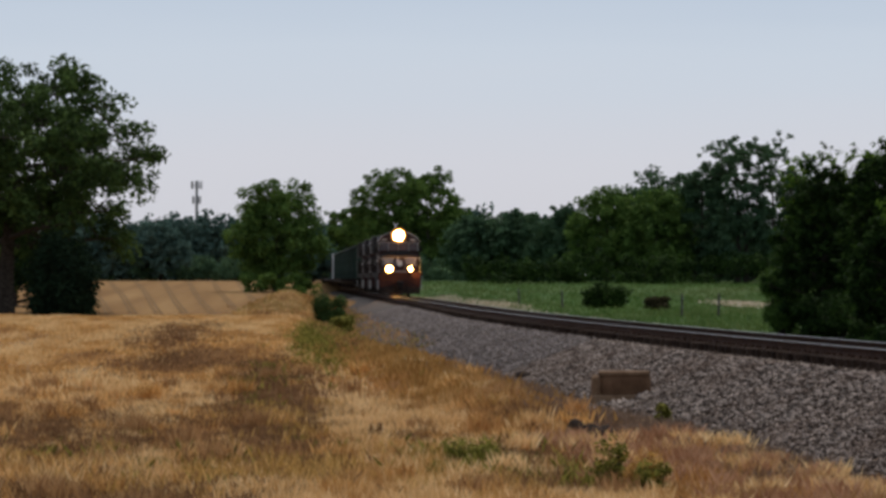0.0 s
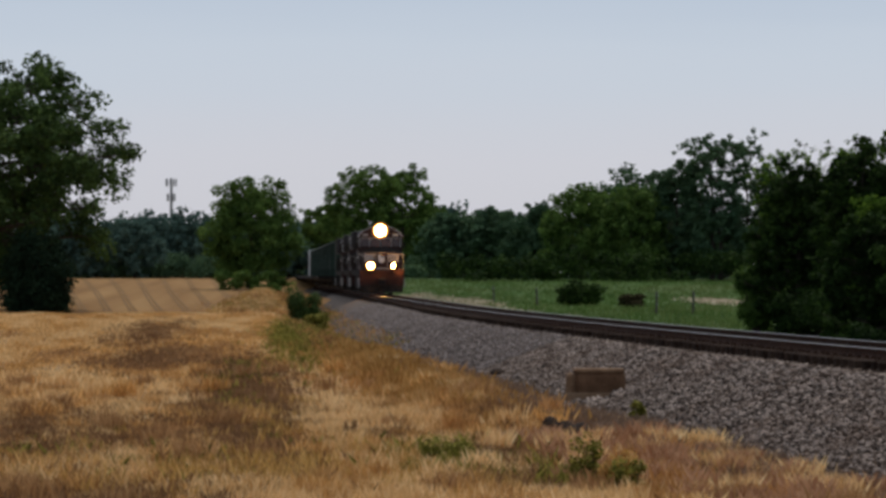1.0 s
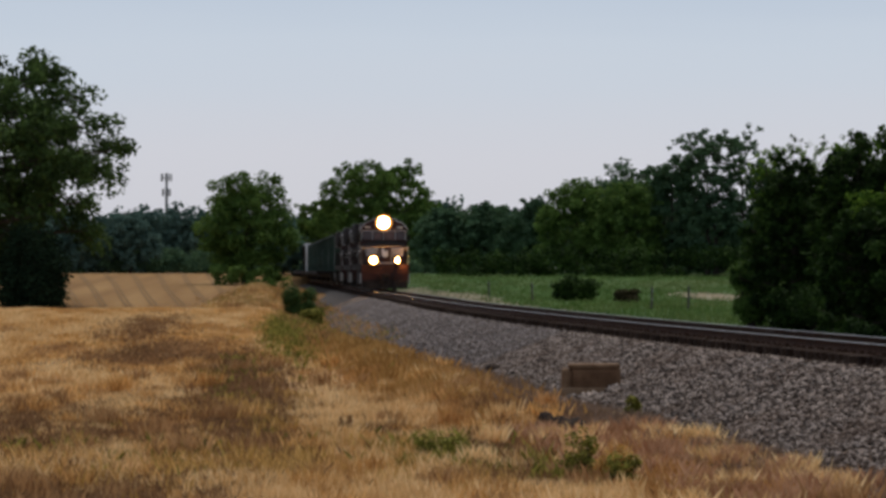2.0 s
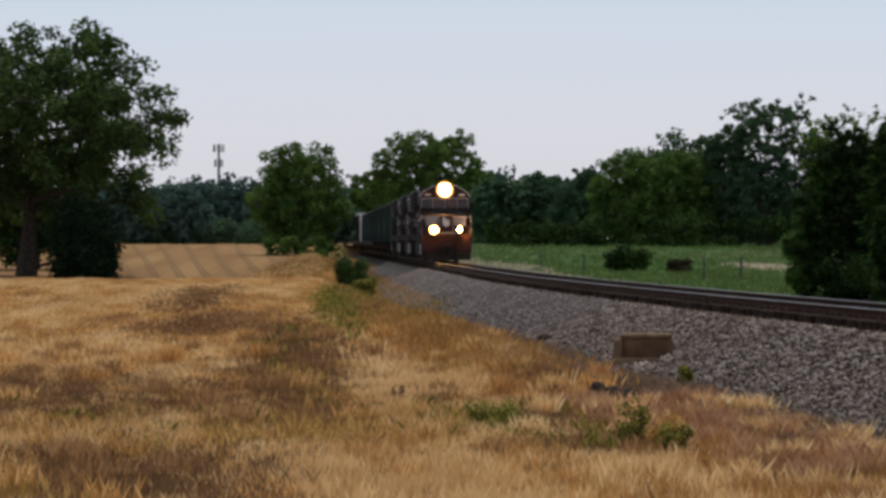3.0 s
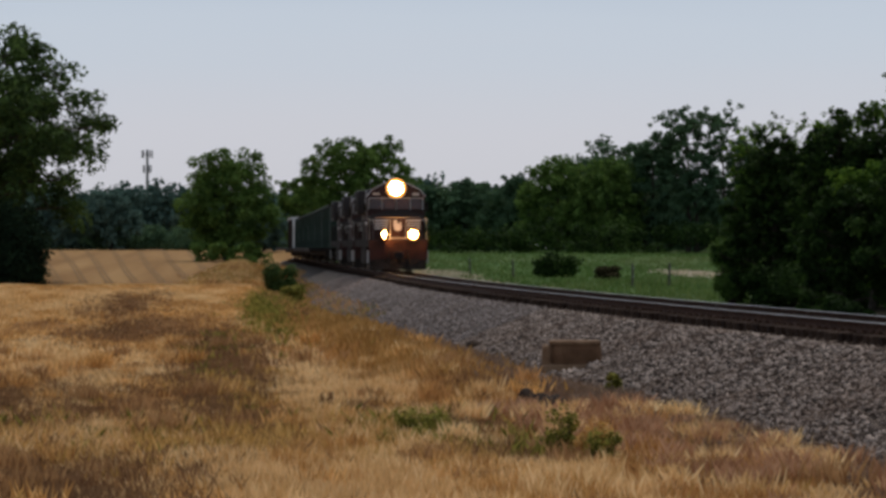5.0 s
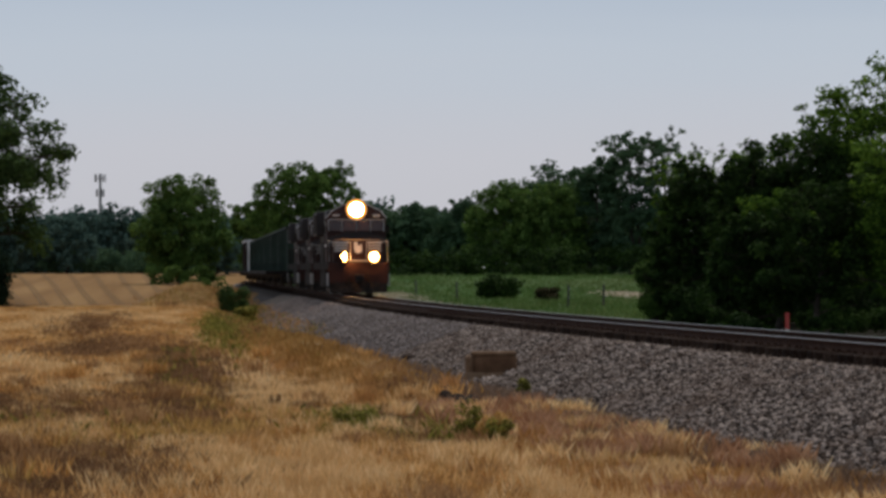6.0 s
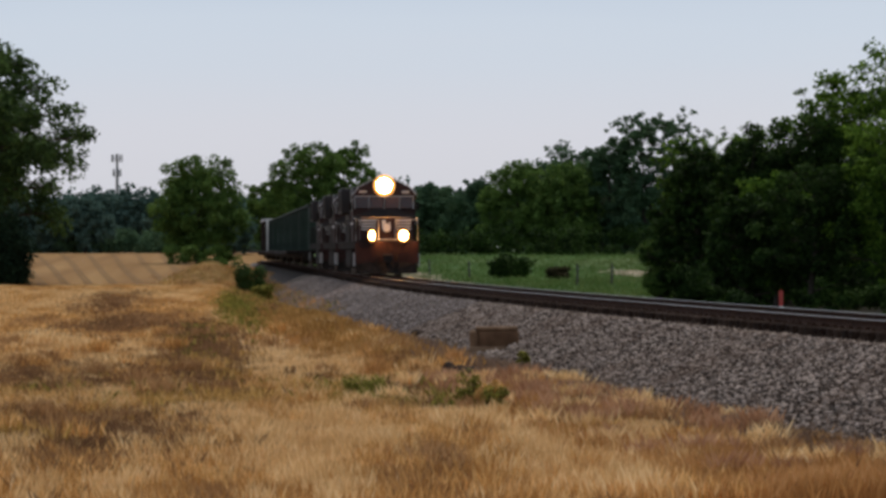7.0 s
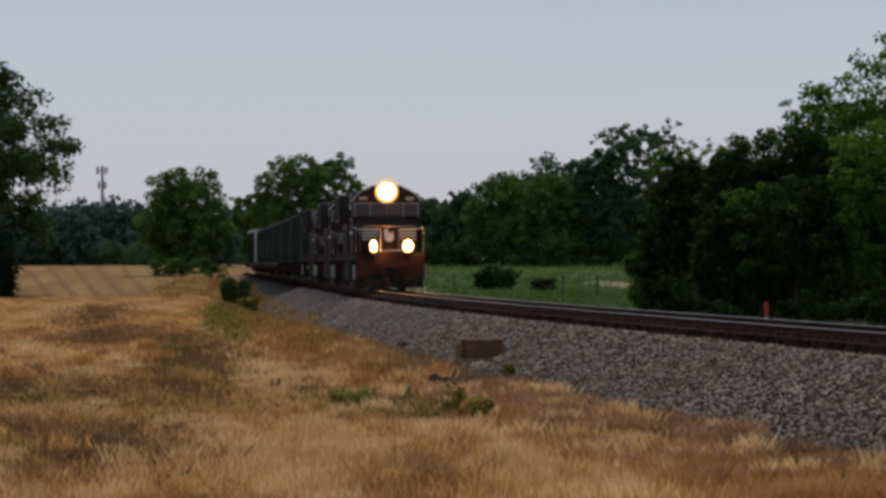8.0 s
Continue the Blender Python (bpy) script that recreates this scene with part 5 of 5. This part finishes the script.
def box_car(style):
    L = 21.0
    names = {"green": ("freight_car", "faded green high-sided freight car with vertical ribs", GREEN_CAR, 4.3), "brown": ("freight_car", "dark brown freight car with a white end post", BROWN_CAR, 3.9), "pale": ("freight_car", "dark brown freight car with a pale roof", BROWN_CAR, 4.5)}
    nm, lab, mat, top = names[style]
    ob = thing(nm, lab, "freight car", None, "freight cars")
    bm = boxed(-1.5, 1.5, 0.3, L - 0.3, 1.0, 1.25, bevel=0.02)
    box(bm, -0.35, 0.35, -0.3, L + 0.3, 0.7, 1.05)
    part("sill", bm, UNDER, ob)
    part("body", boxed(-1.48, 1.48, 0.35, L - 0.35, 1.25, top, bevel=0.03), mat, ob)
    rib = boxed(-0.05, 0.05, -0.09, 0.09, 1.25, top - 0.06)
    rib_mesh = part("rib", rib, mat, ob).data
    k = 0
    for s in (-1, 1):
        for j in range(12):
            if k == 0:
                q = ob.children[-1]
            else:
                q = new("rib", rib_mesh)
                q.parent = ob
            q.matrix_basis = pose(s * 1.52, 0.9 + j * 1.74, 0)
            k += 1
    for s in (-1, 1):
        part("top_rail", boxed(*sorted((s * 1.42, s * 1.6)), 0.3, L - 0.3, top - 0.08, top + 0.08), mat, ob)
        part("ladder", boxed(*sorted((s * 1.53, s * 1.58)), 0.4, 0.85, 1.3, 3.4), WHITE if style == "brown" else mat, ob)
    if style == "pale":
        part("roof", boxed(-1.6, 1.6, 0.25, L - 0.25, top + 0.05, top + 0.35, bevel=0.05), PALE_CAR, ob, "pale roof")
    if style == "brown":
        part("end_post", boxed(-1.75, -1.2, 0.1, 0.4, 1.2, 4.5, bevel=0.02), WHITE, ob, "white end post")
    if style == "green":
        for j in (0, 3, 6, 9):
            part("side_plate", boxed(-1.525, -1.49, 1.7 + j * 1.74, 2.3 + j * 1.74, 1.9, 3.3), PALE_CAR, ob, "pale faded panel")
    for y0 in (2.6, L - 2.6):
        b, w = bogie(ob, y0, (-0.9, 0.9), 0.46, 2.6)
        ROLLING.append((w, 0.46))
    return ob


def train():
    first = locomotive(True)
    second = locomotive(False)
    green, brown, pale = box_car("green"), box_car("brown"), box_car("pale")
    units, y = [(first, 0.0)], 22.4
    ident = Matrix.Identity(4)
    units.append((second, y))
    units.append((copy_thing(second, ident), y + 22.4))
    y = 67.4
    for i in range(6):
        units.append((green if i == 0 else copy_thing(green, ident), y))
        y += 21.9
    for proto, n in ((brown, 1), (pale, 1)):
        for i in range(n):
            units.append((proto if i == 0 else copy_thing(proto, ident), y))
            y += 21.9
    return units


TRAIN = train()
SPEED, FRONT = 13.75, 247.0 - 2.6


def motions():
    """The train rolls up at a steady pace, its wheels turn, its two ditch lights swing to and fro in turn to imitate
    flashing, and a truck crosses far behind.
    """
    for ob, y in TRAIN:
        walk(ob, [(t, pose(8.8, FRONT + y - SPEED * t, RAIL_Z)) for t in (0.0, 4.0, 8.0)])
    beat = np.interp(np.arange(81) / 10, (-0.45, 0.05, 0.55, 1.07, 1.57, 2.07, 2.57, 3.05, 3.6, 4.2, 5.1, 5.62, 6.15, 6.68, 7.2, 7.7, 8.2), (-0.5, 0, 0.5, 1, 1.5, 2, 2.5, 3, 3.45, 3.6, 4.5, 5, 5.5, 6, 6.5, 7, 7.5))
    for lens, s, shift in ((DITCH[0], -1, 0.0), (DITCH[1], 1, 0.5)):
        walk(lens, [(i / 10, pose(s * 0.76, 0.2, 1.95, 0, 0, 43.5 - 43.5 * math.cos(2 * math.pi * (beat[i] - shift)))) for i in range(81)])
    walk(LORRY, [(t, pose(-9.8 + 25.6 * (t - 3.4), 455.0, float(ground_z(-11.0, 455.0)) + 0.06)) for t in (0.0, 4.0, 8.0)])
    for wheels, radius in ROLLING:
        for w in wheels:
            rest = w.matrix_basis.translation.copy()
            turn = math.degrees(SPEED * 0.05 / radius)
            walk(w, [(k * 0.05, pose(*rest, turn * k)) for k in range(161)])


motions()
